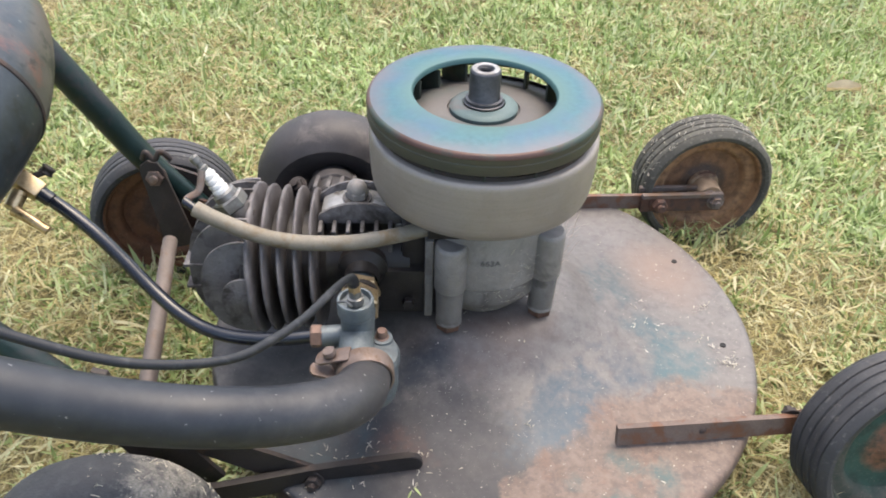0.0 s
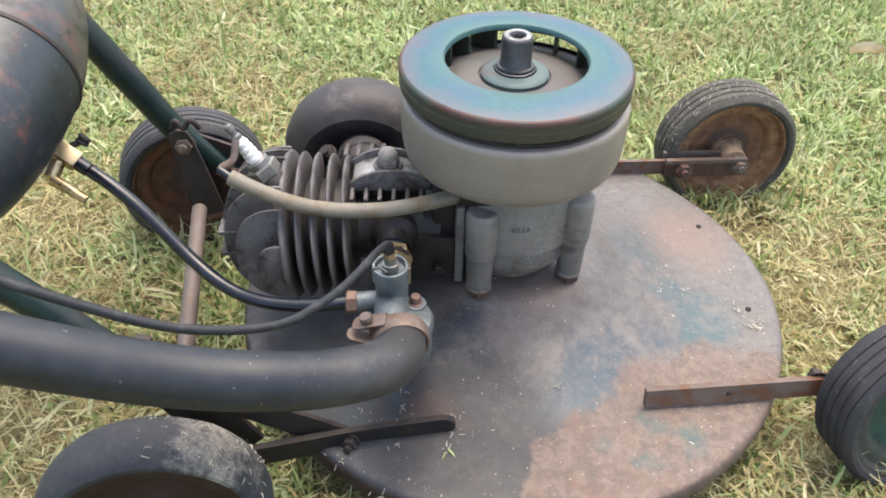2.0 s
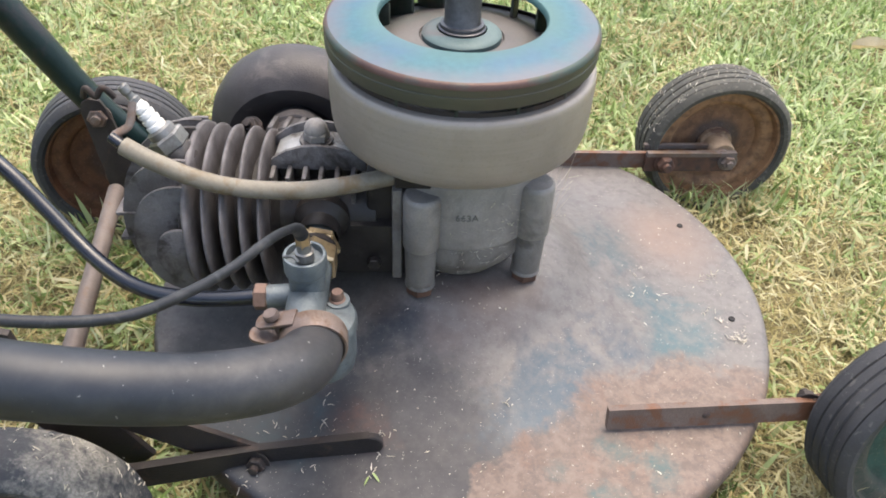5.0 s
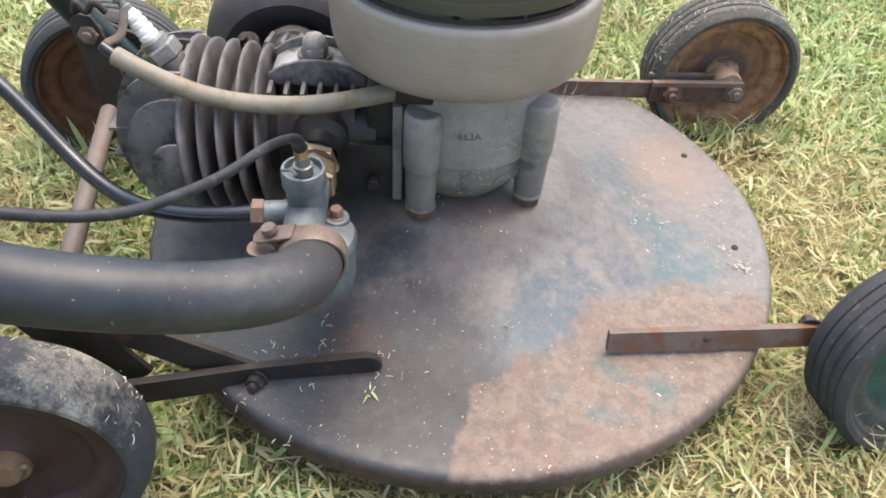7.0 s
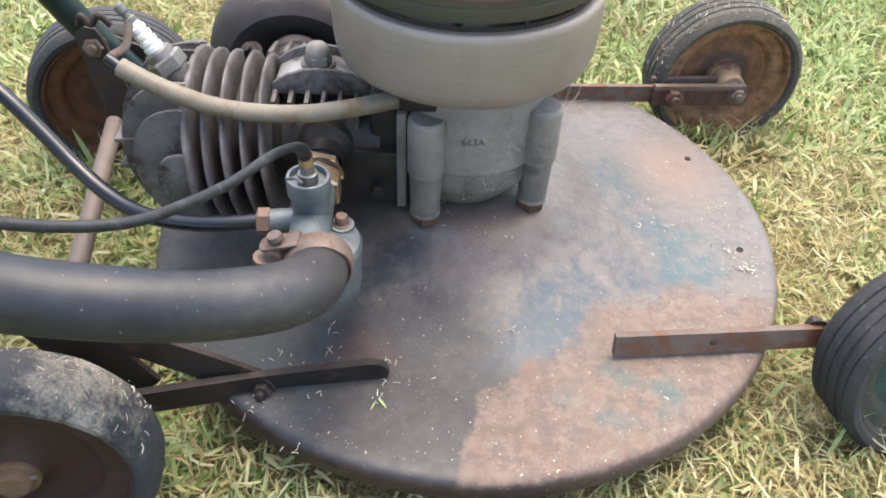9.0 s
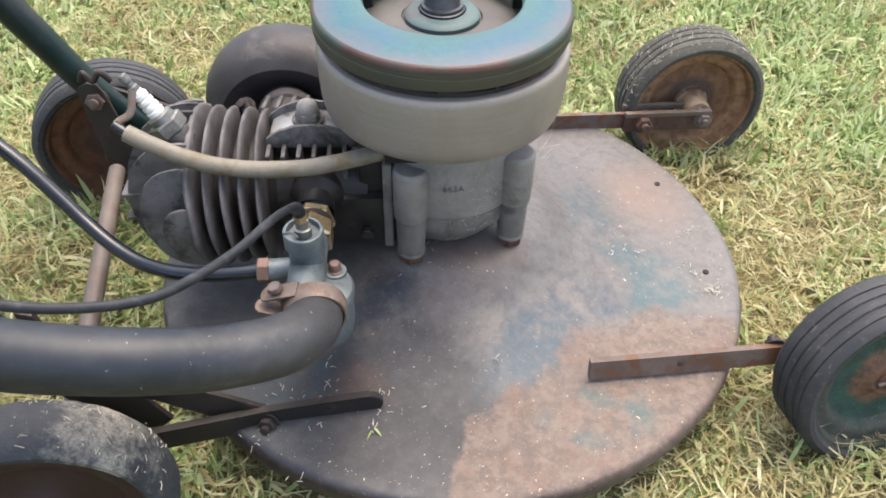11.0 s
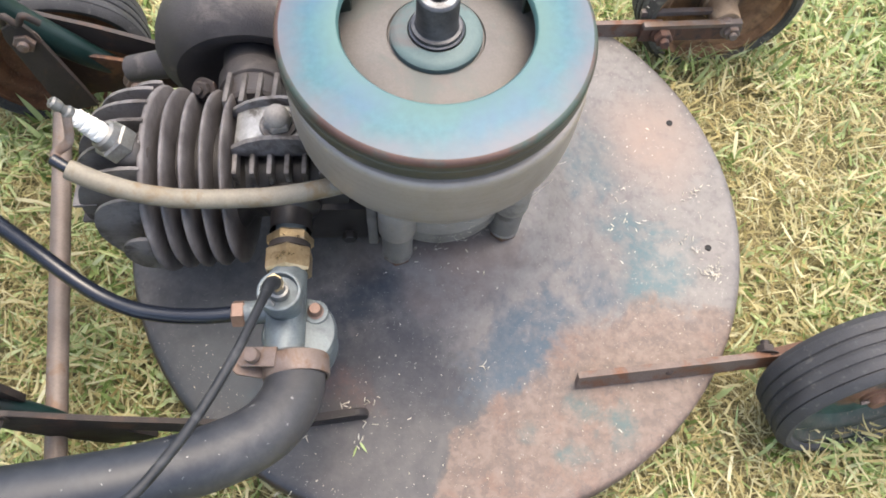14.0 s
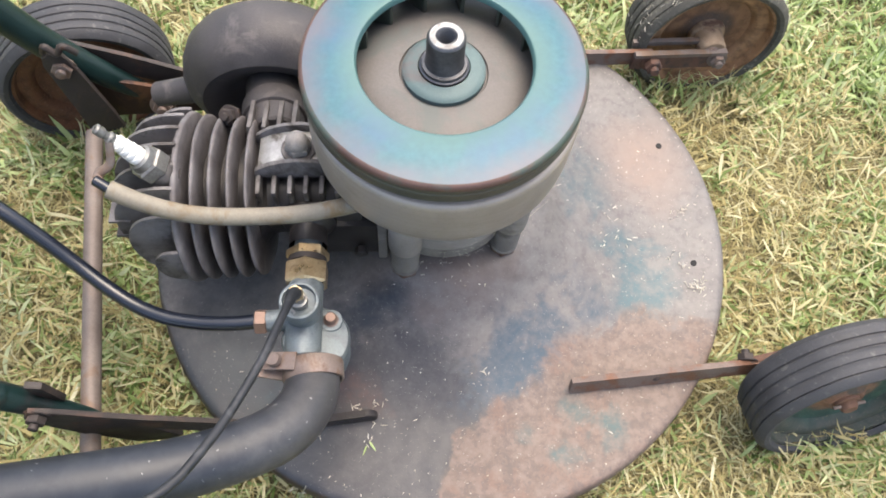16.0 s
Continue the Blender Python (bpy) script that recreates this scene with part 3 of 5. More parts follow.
def tube(points, radius, steps=16, per=8, bm=None, squash=1.0):
    """A round tube along a smooth path; radius may be a number or a list by point."""
    bm = bm or bmesh.new()
    path = smooth_path(points, per)
    up = Vector((0, 0, 1))
    rings = []
    for i, p in enumerate(path):
        d = (path[min(i + 1, len(path) - 1)] - path[max(i - 1, 0)]).normalized()
        if abs(d.dot(up)) > 0.97:
            up = Vector((0, 1, 0))
        side = d.cross(up).normalized()
        up = side.cross(d).normalized()
        if isinstance(radius, (int, float)):
            r = radius
        else:
            f = i / per
            k = min(int(f), len(radius) - 2)
            r = radius[k] + (radius[k + 1] - radius[k]) * (f - k)
        rings.append([bm.verts.new(p + r * (math.cos(2 * math.pi * k / steps) * side + squash * math.sin(2 * math.pi * k / steps) * up)) for k in range(steps)])
    for a, b in zip(rings[:-1], rings[1:]):
        for k in range(steps):
            n = (k + 1) % steps
            bm.faces.new((a[k], a[n], b[n], b[k]))
    bm.faces.new(rings[0])
    bm.faces.new(rings[-1])
    return bm


def prism(outline, h, m=None, bevel=0.001, bm=None, segments=2):
    """An outline in x, y raised by h along z, with bevelled edges."""
    own = bmesh.new()
    low = [own.verts.new((x, y, 0)) for x, y in outline]
    high = [own.verts.new((x, y, h)) for x, y in outline]
    own.faces.new(low[::-1])
    own.faces.new(high)
    n = len(outline)
    for k in range(n):
        own.faces.new((low[k], low[(k + 1) % n], high[(k + 1) % n], high[k]))
    if bevel:
        bmesh.ops.bevel(own, geom=own.edges[:], offset=bevel, segments=segments, profile=0.6, affect="EDGES", clamp_overlap=True)
    if m is not None:
        bmesh.ops.transform(own, matrix=m, verts=own.verts[:])
    if bm is None:
        return own
    me = bpy.data.meshes.new("tmp")
    own.to_mesh(me)
    own.free()
    bm.from_mesh(me)
    bpy.data.meshes.remove(me)
    return bm


def box(size, m=None, bevel=0.001, bm=None):
    x, y, z = size
    shift = Matrix.Translation((0, 0, -z / 2))
    return prism([(-x / 2, -y / 2), (x / 2, -y / 2), (x / 2, y / 2), (-x / 2, y / 2)], z, (m or Matrix()) @ shift, bevel, bm)


def bar(points, height, thick, bm=None, lean=0.0):
    """A flat steel bar on edge that follows a path in plan, its height upright or leaning to one side."""
    bm = bm or bmesh.new()
    pts = [Vector(p) for p in points]
    rings = []
    for i, p in enumerate(pts):
        d = pts[min(i + 1, len(pts) - 1)] - pts[max(i - 1, 0)]
        s = Vector((-d.y, d.x, 0)).normalized() * thick / 2
        u = Vector((0, 0, height / 2)) + s * (lean * height / thick)
        rings.append([bm.verts.new(p + a) for a in (s + u, -s + u, -s - u, s - u)])
    for a, b in zip(rings[:-1], rings[1:]):
        for k in range(4):
            bm.faces.new((a[k], a[(k + 1) % 4], b[(k + 1) % 4], b[k]))
    bm.faces.new(rings[0])
    bm.faces.new(rings[-1])
    bmesh.ops.bevel(bm, geom=[e for e in bm.edges if e.calc_face_angle(0) > 0.5], offset=thick * 0.18, segments=2, affect="EDGES")
    return bm


def dented(bm, amount, scale):
    for v in bm.verts:
        v.co += Vector((0, 0, amount * noise.noise(v.co * scale)))
    return bm


# ---- ground and lawn ----
def make_ground():
    bm = bmesh.new()
    edges = [-60, -20, -8, -3, -1.5] + [i * 0.1 for i in range(-12, 17)] + [2, 4, 9, 22, 60]
    grid = [[bm.verts.new((x, y, 0.004 * noise.noise(Vector((x * 3, y * 3, 0))) if abs(x) < 2 and abs(y) < 2 else 0)) for x in edges] for y in edges]
    for a, b in zip(grid[:-1], grid[1:]):
        for k in range(len(edges) - 1):
            bm.faces.new((a[k], a[k + 1], b[k + 1], b[k]))
    return tagged(part("ground", bm, soil), "lawn soil with matted thatch under short grass", "ground", kind="structure")


make_ground()
AX, AY = -0.0095, -0.007  # crankshaft
CX, CY = 0.0045, 0.005    # deck centre
WHEEL_Z = 0.078
WHEELS = [  # x, y, yaw, camber
    (0.2735, 0.2270, 4.0, 0.0),
    (0.3192, -0.1513, 8.0, 10.0),
    (-0.2645, -0.2420, 9.5, 4.0),
    (-0.3265, 0.1600, 15.0, 0.0),
]


def scatter(count, rng, x0=-1.15, x1=1.35, y0=-0.62, y1=1.45):
    """Places on the lawn, thinner far off, none under the deck or the wheels."""
    p = np.stack([rng.uniform(x0, x1, count), rng.uniform(y0, y1, count)], 1)
    keep = np.hypot(p[:, 0] - 0.0045, p[:, 1] - 0.005) > 0.243
    keep &= rng.uniform(0, 1, count) < np.clip(1.35 - 0.62 * np.clip(p[:, 1], 0, 2), 0.25, 1)
    for wx, wy, yaw, lean in WHEELS:
        c, s = math.cos(radians(yaw)), math.sin(radians(yaw))
        u, v = (p[:, 0] - wx) * c + (p[:, 1] - wy) * s, -(p[:, 0] - wx) * s + (p[:, 1] - wy) * c
        keep &= ~((abs(u) < 0.055) & (abs(v) < 0.022))
    return p[keep]


def patches(p, scale, seed):
    return np.array([noise.noise(Vector((x * scale, y * scale, seed))) for x, y in p])


def blades(name, places, heights, lengths, widths, leans, material, rng, label, category, curl=0.25):
    """One mesh of many bent, tapering blades."""
    n = len(places)
    a = rng.uniform(0, 2 * np.pi, n)
    d = np.stack([np.cos(a), np.sin(a), np.zeros(n)], 1)
    twist = a + np.pi / 2 + rng.normal(0, 0.5, n)
    s = np.stack([np.cos(twist), np.sin(twist), rng.normal(0, 0.35, n)], 1)
    base = np.stack([places[:, 0], places[:, 1], heights], 1)
    up = np.array([0, 0, 1.0])
    verts = np.zeros((n, 7, 3))
    pos = base.copy()
    ang = leans.copy()
    bend = rng.normal(0.12, curl, n)
    for k, w in enumerate((0.75, 1.0, 0.8)):
        verts[:, 2 * k] = pos - s * (widths * w / 2)[:, None]
        verts[:, 2 * k + 1] = pos + s * (widths * w / 2)[:, None]
        step = lengths / 3
        pos = pos + step[:, None] * (np.cos(ang)[:, None] * up + np.sin(ang)[:, None] * d)
        ang = ang + bend
    verts[:, 6] = pos
    verts[:, :, 2] = np.maximum(verts[:, :, 2], 0.002)
    idx = np.arange(n)[:, None] * 7
    quads = np.concatenate([idx + np.array([0, 1, 3, 2]), idx + np.array([2, 3, 5, 4])])
    tris = idx + np.array([4, 5, 6])
    me = bpy.data.meshes.new(name)
    me.vertices.add(n * 7)
    me.vertices.foreach_set("co", verts.reshape(-1))
    loops = np.concatenate([quads.reshape(-1), tris.reshape(-1)])
    me.loops.add(len(loops))
    me.loops.foreach_set("vertex_index", loops.astype(np.int32))
    starts = np.concatenate([np.arange(len(quads)) * 4, len(quads) * 4 + np.arange(len(tris)) * 3])
    me.polygons.add(len(starts))
    me.polygons.foreach_set("loop_start", starts.astype(np.int32))
    me.update(calc_edges=True)
    me.materials.append(material)
    return tagged(new(name, me), label, category, kind="stuff")


def dryness(p):
    """Where the lawn is strawy: uneven patches, most beside the deck's outer side."""
    g = patches(p, 4.0, 1.7) + 0.6 * patches(p, 13.0, 4.1)
    beside = np.exp(-((np.hypot(p[:, 0] - 0.0045, p[:, 1] - 0.005) - 0.285) / 0.055) ** 2) * (p[:, 0] > 0.05) * np.clip(1.2 - np.abs(p[:, 1] - 0.02) / 0.3, 0, 1) + 0.35 * np.exp(-((p[:, 0] - 0.42) / 0.16) ** 2 - ((p[:, 1] + 0.02) / 0.22) ** 2)
    bare = np.exp(-((p[:, 0] - 0.40) / 0.10) ** 2 - ((p[:, 1] - 0.63) / 0.035) ** 2) + 0.5 * np.exp(-((p[:, 0] + 0.38) / 0.14) ** 2 - ((p[:, 1] - 0.73) / 0.08) ** 2)
    left = 1 / (1 + np.exp((p[:, 0] + 0.16) / 0.05)) * np.exp(-((p[:, 1] + 0.05) / 0.28) ** 2)
    far = 0.46 / (1 + np.exp(-(p[:, 1] - 0.38) / 0.08)) / (1 + np.exp((np.hypot(p[:, 0] - 0.10, p[:, 1] - 0.50) - 0.95) / 0.10))
    near = 0.45 / (1 + np.exp((p[:, 1] + 0.20) / 0.04))
    return g + 0.08 + near - far + 0.75 * beside + 1.7 * bare + 0.30 * left + 0.9 * np.exp(-((p[:, 0] + 0.39) / 0.10) ** 2 - ((p[:, 1] + 0.10) / 0.07) ** 2)


rng = np.random.default_rng(7)
# green: tufts of broad bent blades
p = scatter(TUFTS, rng)
p = p[rng.uniform(0, 1, len(p)) < np.clip(0.80 - 0.75 * dryness(p) + 0.7 * patches(p, 26.0, 9.3), 0.12, 1)]
per = rng.integers(4, 11, len(p))
p = np.repeat(p, per, 0)
p = p + rng.normal(0, 0.0065, p.shape)
p = p[np.hypot(p[:, 0] - CX, p[:, 1] - CY) > 0.247]
lawn = len(p)
for wx, wy, yaw, lean in WHEELS:
    k = 190 if wy > 0 else 110
    u, v = rng.uniform(-0.085, 0.085, k), rng.choice((-1, 1), k) * rng.uniform(0.028, 0.060, k)
    c, s = math.cos(radians(yaw)), math.sin(radians(yaw))
    q = np.stack([wx + u * c - v * s, wy + u * s + v * c], 1)
    p = np.concatenate([p, q[np.hypot(q[:, 0] - CX, q[:, 1] - CY) > 0.255]])
n = len(p)
tall = np.where(np.arange(n) < lawn, 1.0, np.where(p[:, 1] > 0, 1.55, 1.2))
blades("lawn_grass", p, rng.uniform(0.003, 0.020, n), tall * rng.uniform(0.010, 0.034, n), (0.0013 + 0.0034 * rng.uniform(0, 1, n) ** 1.7) * (1 + 0.5 * np.clip(p[:, 1], 0, 1)), np.abs(rng.normal(1.05, 0.38, n)) / tall ** 2,
       green_blades, rng, "short yellow-green lawn grass, thick and uneven", "grass", 0.42)
# straw: thin curled clippings, matted
p = scatter(STRAW, rng)
p = p[rng.uniform(0, 1, len(p)) < np.clip(0.60 + 0.8 * dryness(p) + 0.5 * patches(p, 22.0, 2.6), 0.15, 1)]
n = len(p)
blades("dry_clippings", p, rng.uniform(0.010, 0.034, n), rng.uniform(0.006, 0.034, n), 0.0007 + 0.0021 * rng.uniform(0, 1, n) ** 2.4, rng.uniform(1.05, 1.75, n),
       dry_blades, rng, "pale straw clippings lying over the lawn", "dry grass", 0.5)


# broad bleached blades lying flat here and there
p = scatter(1100, rng)
p = p[rng.uniform(0, 1, len(p)) < np.clip(0.55 + 0.5 * dryness(p), 0.2, 0.9)]
n = len(p)
blades("bleached_blades", p, rng.uniform(0.022, 0.038, n), rng.uniform(0.015, 0.045, n), rng.uniform(0.0018, 0.0040, n), rng.uniform(1.35, 1.70, n),
       chaff_pale, rng, "broad bleached grass blades lying flat on the lawn", "dry grass", 0.22)


# coarser lawn outside the near piece
p = np.stack([rng.uniform(-4.5, 4.7, 80000), rng.uniform(-4.0, 5.0, 80000)], 1)
p = p[(p[:, 0] < -1.13) | (p[:, 0] > 1.33) | (p[:, 1] < -0.60) | (p[:, 1] > 1.43)]
p = p[rng.uniform(0, 1, len(p)) < np.clip(0.85 - 0.6 * patches(p, 1.7, 5.2), 0.3, 1) * np.clip((4.3 - np.hypot(p[:, 0], p[:, 1]) + 0.8 * patches(p, 0.9, 8.1)) / 1.6, 0, 1)]
n = len(p)
blades("outer_lawn", p, rng.uniform(0.0, 0.012, n), rng.uniform(0.025, 0.06, n), rng.uniform(0.004, 0.010, n), np.abs(rng.normal(0.85, 0.35, n)),
       green_blades, rng, "short yellow-green lawn grass further out", "grass", 0.4)


def fringe(count, reach):
    """Places round the near piece, fading outwards unevenly."""
    q = np.stack([rng.uniform(-1.15 - reach, 1.35 + reach, count), rng.uniform(-0.62 - reach, 1.45 + reach, count)], 1)
    out = np.maximum(np.maximum(-1.15 - q[:, 0], q[:, 0] - 1.35), np.maximum(-0.62 - q[:, 1], q[:, 1] - 1.45))
    fade = 1 - out / reach + 0.5 * patches(q, 2.5, 3.3)
    return q[(out > 0) & (rng.uniform(0, 1, count) < 0.85 * fade)]


p = fringe(42000, 1.5)
p = np.repeat(p, 5, 0)
p = p + rng.normal(0, 0.008, p.shape)
n = len(p)
blades("lawn_grass", p, rng.uniform(0.003, 0.020, n), rng.uniform(0.02, 0.045, n), rng.uniform(0.002, 0.005, n), np.abs(rng.normal(0.85, 0.38, n)),
       green_blades, rng, "short yellow-green lawn grass, thick and uneven", "grass", 0.42)
p = fringe(110000, 1.5)
n = len(p)
blades("dry_clippings", p, rng.uniform(0.010, 0.034, n), rng.uniform(0.012, 0.05, n), rng.uniform(0.001, 0.0026, n), rng.uniform(1.05, 1.75, n),
       dry_blades, rng, "pale straw clippings lying over the lawn", "dry grass", 0.5)


def make_leaf():
    bm = bmesh.new()
    rows = []
    for i in range(9):
        t = i / 8
        w = 0.016 * math.sin(math.pi * min(1, t * 0.94 + 0.05)) ** 0.7
        rows.append([bm.verts.new((0.07 * t - 0.035, w * k, 0.006 * math.sin(3 * t) + 0.016 * abs(k) ** 1.5 + 0.002 * noise.noise(Vector((t * 6, k * 3, 1))))) for k in (-1, -0.5, 0, 0.5, 1)])
    for a, b in zip(rows[:-1], rows[1:]):
        for k in range(4):
            bm.faces.new((a[k], a[k + 1], b[k + 1], b[k]))
    bmesh.ops.solidify(bm, geom=bm.faces[:], thickness=0.0006)
    ob = part("dry_leaf", bm, leaf_brown, m=pose(0.590, 0.53, 0.046, 14, -10, -20) @ Matrix.Scale(0.68, 4))
    return tagged(ob, "curled dry brown leaf lying on the grass", "leaf")


make_leaf()

# ---- the mower ----
mower = thing("lawn_mower", "old rotary lawn mower, rusty round deck, engine cover off, on grass", "lawn mower")


def deck_height(r):
    rs = (0.0, 0.05, 0.065, 0.078, 0.090, 0.103, 0.115, 0.130, 0.145, 0.160, 0.175, 0.19, 0.22, 0.240, 0.2465, 0.2495, 0.2512)
    zs = (0.1145, 0.1140, 0.1125, 0.107, 0.098, 0.0895, 0.0845, 0.0785, 0.0735, 0.0695, 0.0668, 0.0655, 0.0645, 0.0641, 0.0633, 0.0612, 0.0570)
    return float(np.interp(r, rs, zs))


def make_deck():
    rs = [0.0, 0.02, 0.04] + [0.05 + 0.006 * i for i in range(31)] + [0.240, 0.2435, 0.2465, 0.248, 0.2495, 0.2505, 0.2512]
    prof = [(r, deck_height(r)) for r in rs] + [(0.2516, 0.0500), (0.2514, 0.0490), (0.2508, 0.0486), (0.2500, 0.0492), (0.2490, 0.055), (0.243, 0.0600), (0.22, 0.061), (0.16, 0.066), (0.10, 0.088), (0.06, 0.110), (0, 0.111)]
    bm = dented(lathe(prof, Matrix.Translation((CX, CY, 0)), 144), 0.0008, 22)
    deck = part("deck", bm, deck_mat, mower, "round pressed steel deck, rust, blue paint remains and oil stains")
    for x, y in ((0.2101, 0.0912), (0.2232, -0.0318)):
        z = deck_height(math.hypot(x - CX, y - CY))
        # no hole is cut: a black disc carries the shade inside it
        part("bolt_hole", lathe([(0, 0.0), (0.0020, 0.0), (0.0024, 0.0004), (0.0027, 0.0002), (0.0029, -0.001)], Matrix.Translation((x, y, z + 0.0004)), 20), black_void, deck, "open bolt hole with a dark edge, its inner shade a black disc")
    return deck


make_deck()


def make_wheel(x, y, yaw, lean, disc, tyre_mat, grooves, label, W):
    """A solid-tyred wheel of half width W with a dished steel disc."""
    m = Matrix.Translation((x, y, WHEEL_Z)) @ Matrix.Rotation(radians(yaw), 4, "Z") @ Matrix.Rotation(radians(90 - lean), 4, "X")
    R = 0.0775
    # dished steel disc, seen from both sides
    prof = [(0.0, 0.010), (0.014, 0.010), (0.018, 0.006), (0.026, 0.004), (0.040, 0.003), (0.045, 0.004), (0.0485, 0.0105), (0.053, 0.0125), (0.0575, 0.0115), (0.0600, 0.0120), (0.0625, W - 0.0055), (0.0655, W - 0.0050),
            (0.0655, -W + 0.0050), (0.061, -W + 0.0055), (0.057, -0.010), (0.045, -0.004), (0.02, -0.004), (0.0, -0.004)]
    wheel = part("wheel", lathe(prof, None, 56), disc, mower, label, m=m)
    prof = [(0.0645, -W + 0.004), (0.0670, -W + 0.0008), (0.0710, -W), (0.0745, -W + 0.0025), (0.0765, -W + 0.006)]
    if grooves:
        step = (2 * W - 0.012) / grooves
        for i in range(grooves):
            z = -W + 0.006 + step * i
            crown = R - 0.0012 * abs((i + 0.5) / grooves * 2 - 1)
            prof += [(crown - 0.0004, z + step * 0.10), (crown, z + step * 0.30), (crown, z + step * 0.62), (crown - 0.0004, z + step * 0.82), (crown - 0.0017, z + step * 0.88), (crown - 0.0017, z + step * 0.97)]
    else:
        prof += [(0.0785, -W * 0.45), (0.0790, 0.0), (0.0785, W * 0.45)]
    prof += [(0.0765, W - 0.006), (0.0745, W - 0.0025), (0.0710, W), (0.0670, W - 0.0008), (0.0645, W - 0.004)]
    bm = lathe(prof, None, 72)
    for v in bm.verts:
        k = 1 + 0.010 * noise.noise(v.co * 40)
        v.co.x *= k
        v.co.y *= k
    part("tyre", bm, tyre_mat, wheel, "worn ribbed black rubber tyre" if grooves else "worn smooth tyre caked with dry clippings", m=Matrix())
    return wheel, m


def axle_end(wheel, side, mat_hub, length=0.012, r=0.0085):
    bm = lathe([(0, 0.002), (r + 0.003, 0.002), (r + 0.004, 0.006), (r + 0.003, 0.010), (r, 0.0105), (r - 0.0005, 0.010 + length), (r - 0.002, 0.012 + length), (0, 0.012 + length)], pose(0, 0, 0.002, 0 if side > 0 else 180, 0, 0), 32)
    part("hub_cap", bm, mat_hub, wheel, "rusty hub washer and axle end", m=Matrix())
    bm = rod((-0.013, 0, 0.014 * side), (0.013, 0.003, 0.014 * side), 0.0016, None, 8, 0.0003)
    part("split_pin", bm, clamp_rust, wheel, m=Matrix())


def rim_disc(name, rim, mid, centre):
    """Rusty disc: a paler band by the rim, darker towards the middle, with mottles."""
    m, nt, bsdf = nodes_of(name)
    vec = nt.nodes.new("ShaderNodeTexCoord").outputs["Object"]
    sep = nt.nodes.new("ShaderNodeSeparateXYZ")
    nt.links.new(vec, sep.inputs[0])
    rad = math2(nt, "SQRT", math2(nt, "ADD", math2(nt, "MULTIPLY", sep.outputs[0], sep.outputs[0]), math2(nt, "MULTIPLY", sep.outputs[1], sep.outputs[1])), 0)
    a, b, c = noise_node(nt, vec, 26, 6, 0.65, 0.4), noise_node(nt, vec, 90, 5, 0.65), noise_node(nt, vec, 500, 3, 0.6)
    rr = math2(nt, "ADD", rad, math2(nt, "MULTIPLY", math2(nt, "SUBTRACT", a, 0.5), 0.014))
    col = mix(nt, ramp(nt, rr, 0.042, 0.048), mid, rim)
    col = mix(nt, ramp(nt, rr, 0.031, 0.024), col, centre)
    col = mix(nt, ramp(nt, b, 0.44, 0.62, 0, 0.7), col, tuple(v * 0.45 for v in mid))
    col = mix(nt, ramp(nt, c, 0.60, 0.72, 0, 0.35), col, (0.30, 0.22, 0.15))
    nt.links.new(col, bsdf.inputs["Base Color"])
    bsdf.inputs["Roughness"].default_value = 0.72
    bump(nt, bsdf, math2(nt, "ADD", b, c), 0.45, 0.0007)
    return m


disc_far = rim_disc("rusty_disc_with_pale_rim", (0.27, 0.145, 0.070), (0.185, 0.092, 0.045), (0.055, 0.034, 0.025))
disc_behind = rim_disc("orange_rusted_disc", (0.13, 0.054, 0.025), (0.115, 0.045, 0.021), (0.06, 0.032, 0.025))
disc_green = rim_disc("green_disc_with_rust", (0.045, 0.046, 0.038), (0.022, 0.060, 0.044), (0.17, 0.080, 0.045))
def stuck_grass(wheel, W, count, seed, lo, hi, label):
    """Dry clippings pressed on the tread between two angles about the axle."""
    r = random.Random(seed)
    bm = bmesh.new()
    for _ in range(count):
        a, z, turn = radians(r.uniform(lo, hi)), r.uniform(-W * 0.85, W * 0.9), r.uniform(0, math.pi)
        out = Vector((math.cos(a), math.sin(a), 0))
        along, across = Vector((-math.sin(a), math.cos(a), 0)), Vector((0, 0, 1))
        d = along * math.cos(turn) + across * math.sin(turn)
        s = out.cross(d) * r.uniform(0.00015, 0.00035)
        p0 = out * (0.0782 if abs(z) < W * 0.6 else 0.0768) + across * z
        length, lift = r.uniform(0.0012, 0.0060), r.uniform(0.0002, 0.0009)
        pts = [p0 - d * length / 2, p0 + out * lift, p0 + d * length / 2]
        rows = [(bm.verts.new(q - s), bm.verts.new(q + s), bm.verts.new(q + out * 0.0005)) for q in pts]
        for u, v in zip(rows[:-1], rows[1:]):
            for k in range(3):
                bm.faces.new((u[k], u[(k + 1) % 3], v[(k + 1) % 3], v[k]))
    ob = part("stuck_grass", bm, chaff, wheel, label, m=Matrix())
    return tagged(ob, label, kind="stuff")


w, wm = make_wheel(*WHEELS[0], disc_far, rubber_grassy, 4, "rust-brown steel wheel disc", 0.026)
axle_end(w, 1, hub_tan, 0.019, 0.0145)
stuck_grass(w, 0.026, 150, 4, 10, 175, "dry grass bits stuck on the tread")
w, wm = make_wheel(*WHEELS[1], disc_green, rubber, 4, "green painted wheel disc with rust", 0.0240)
axle_end(w, 1, hub_dull, 0.004, 0.0075)
w, wm = make_wheel(*WHEELS[2], wheel_dark, rubber_dusty, 0, "dark rusty wheel disc with a brown hub", 0.0215)
axle_end(w, 1, hub_orange, 0.004, 0.0105)
stuck_grass(w, 0.0215, 70, 9, 15, 90, "dry grass bits stuck on the tread")
w, wm = make_wheel(*WHEELS[3], disc_behind, rubber, 4, "orange-rusted wheel disc behind a strut", 0.0245)


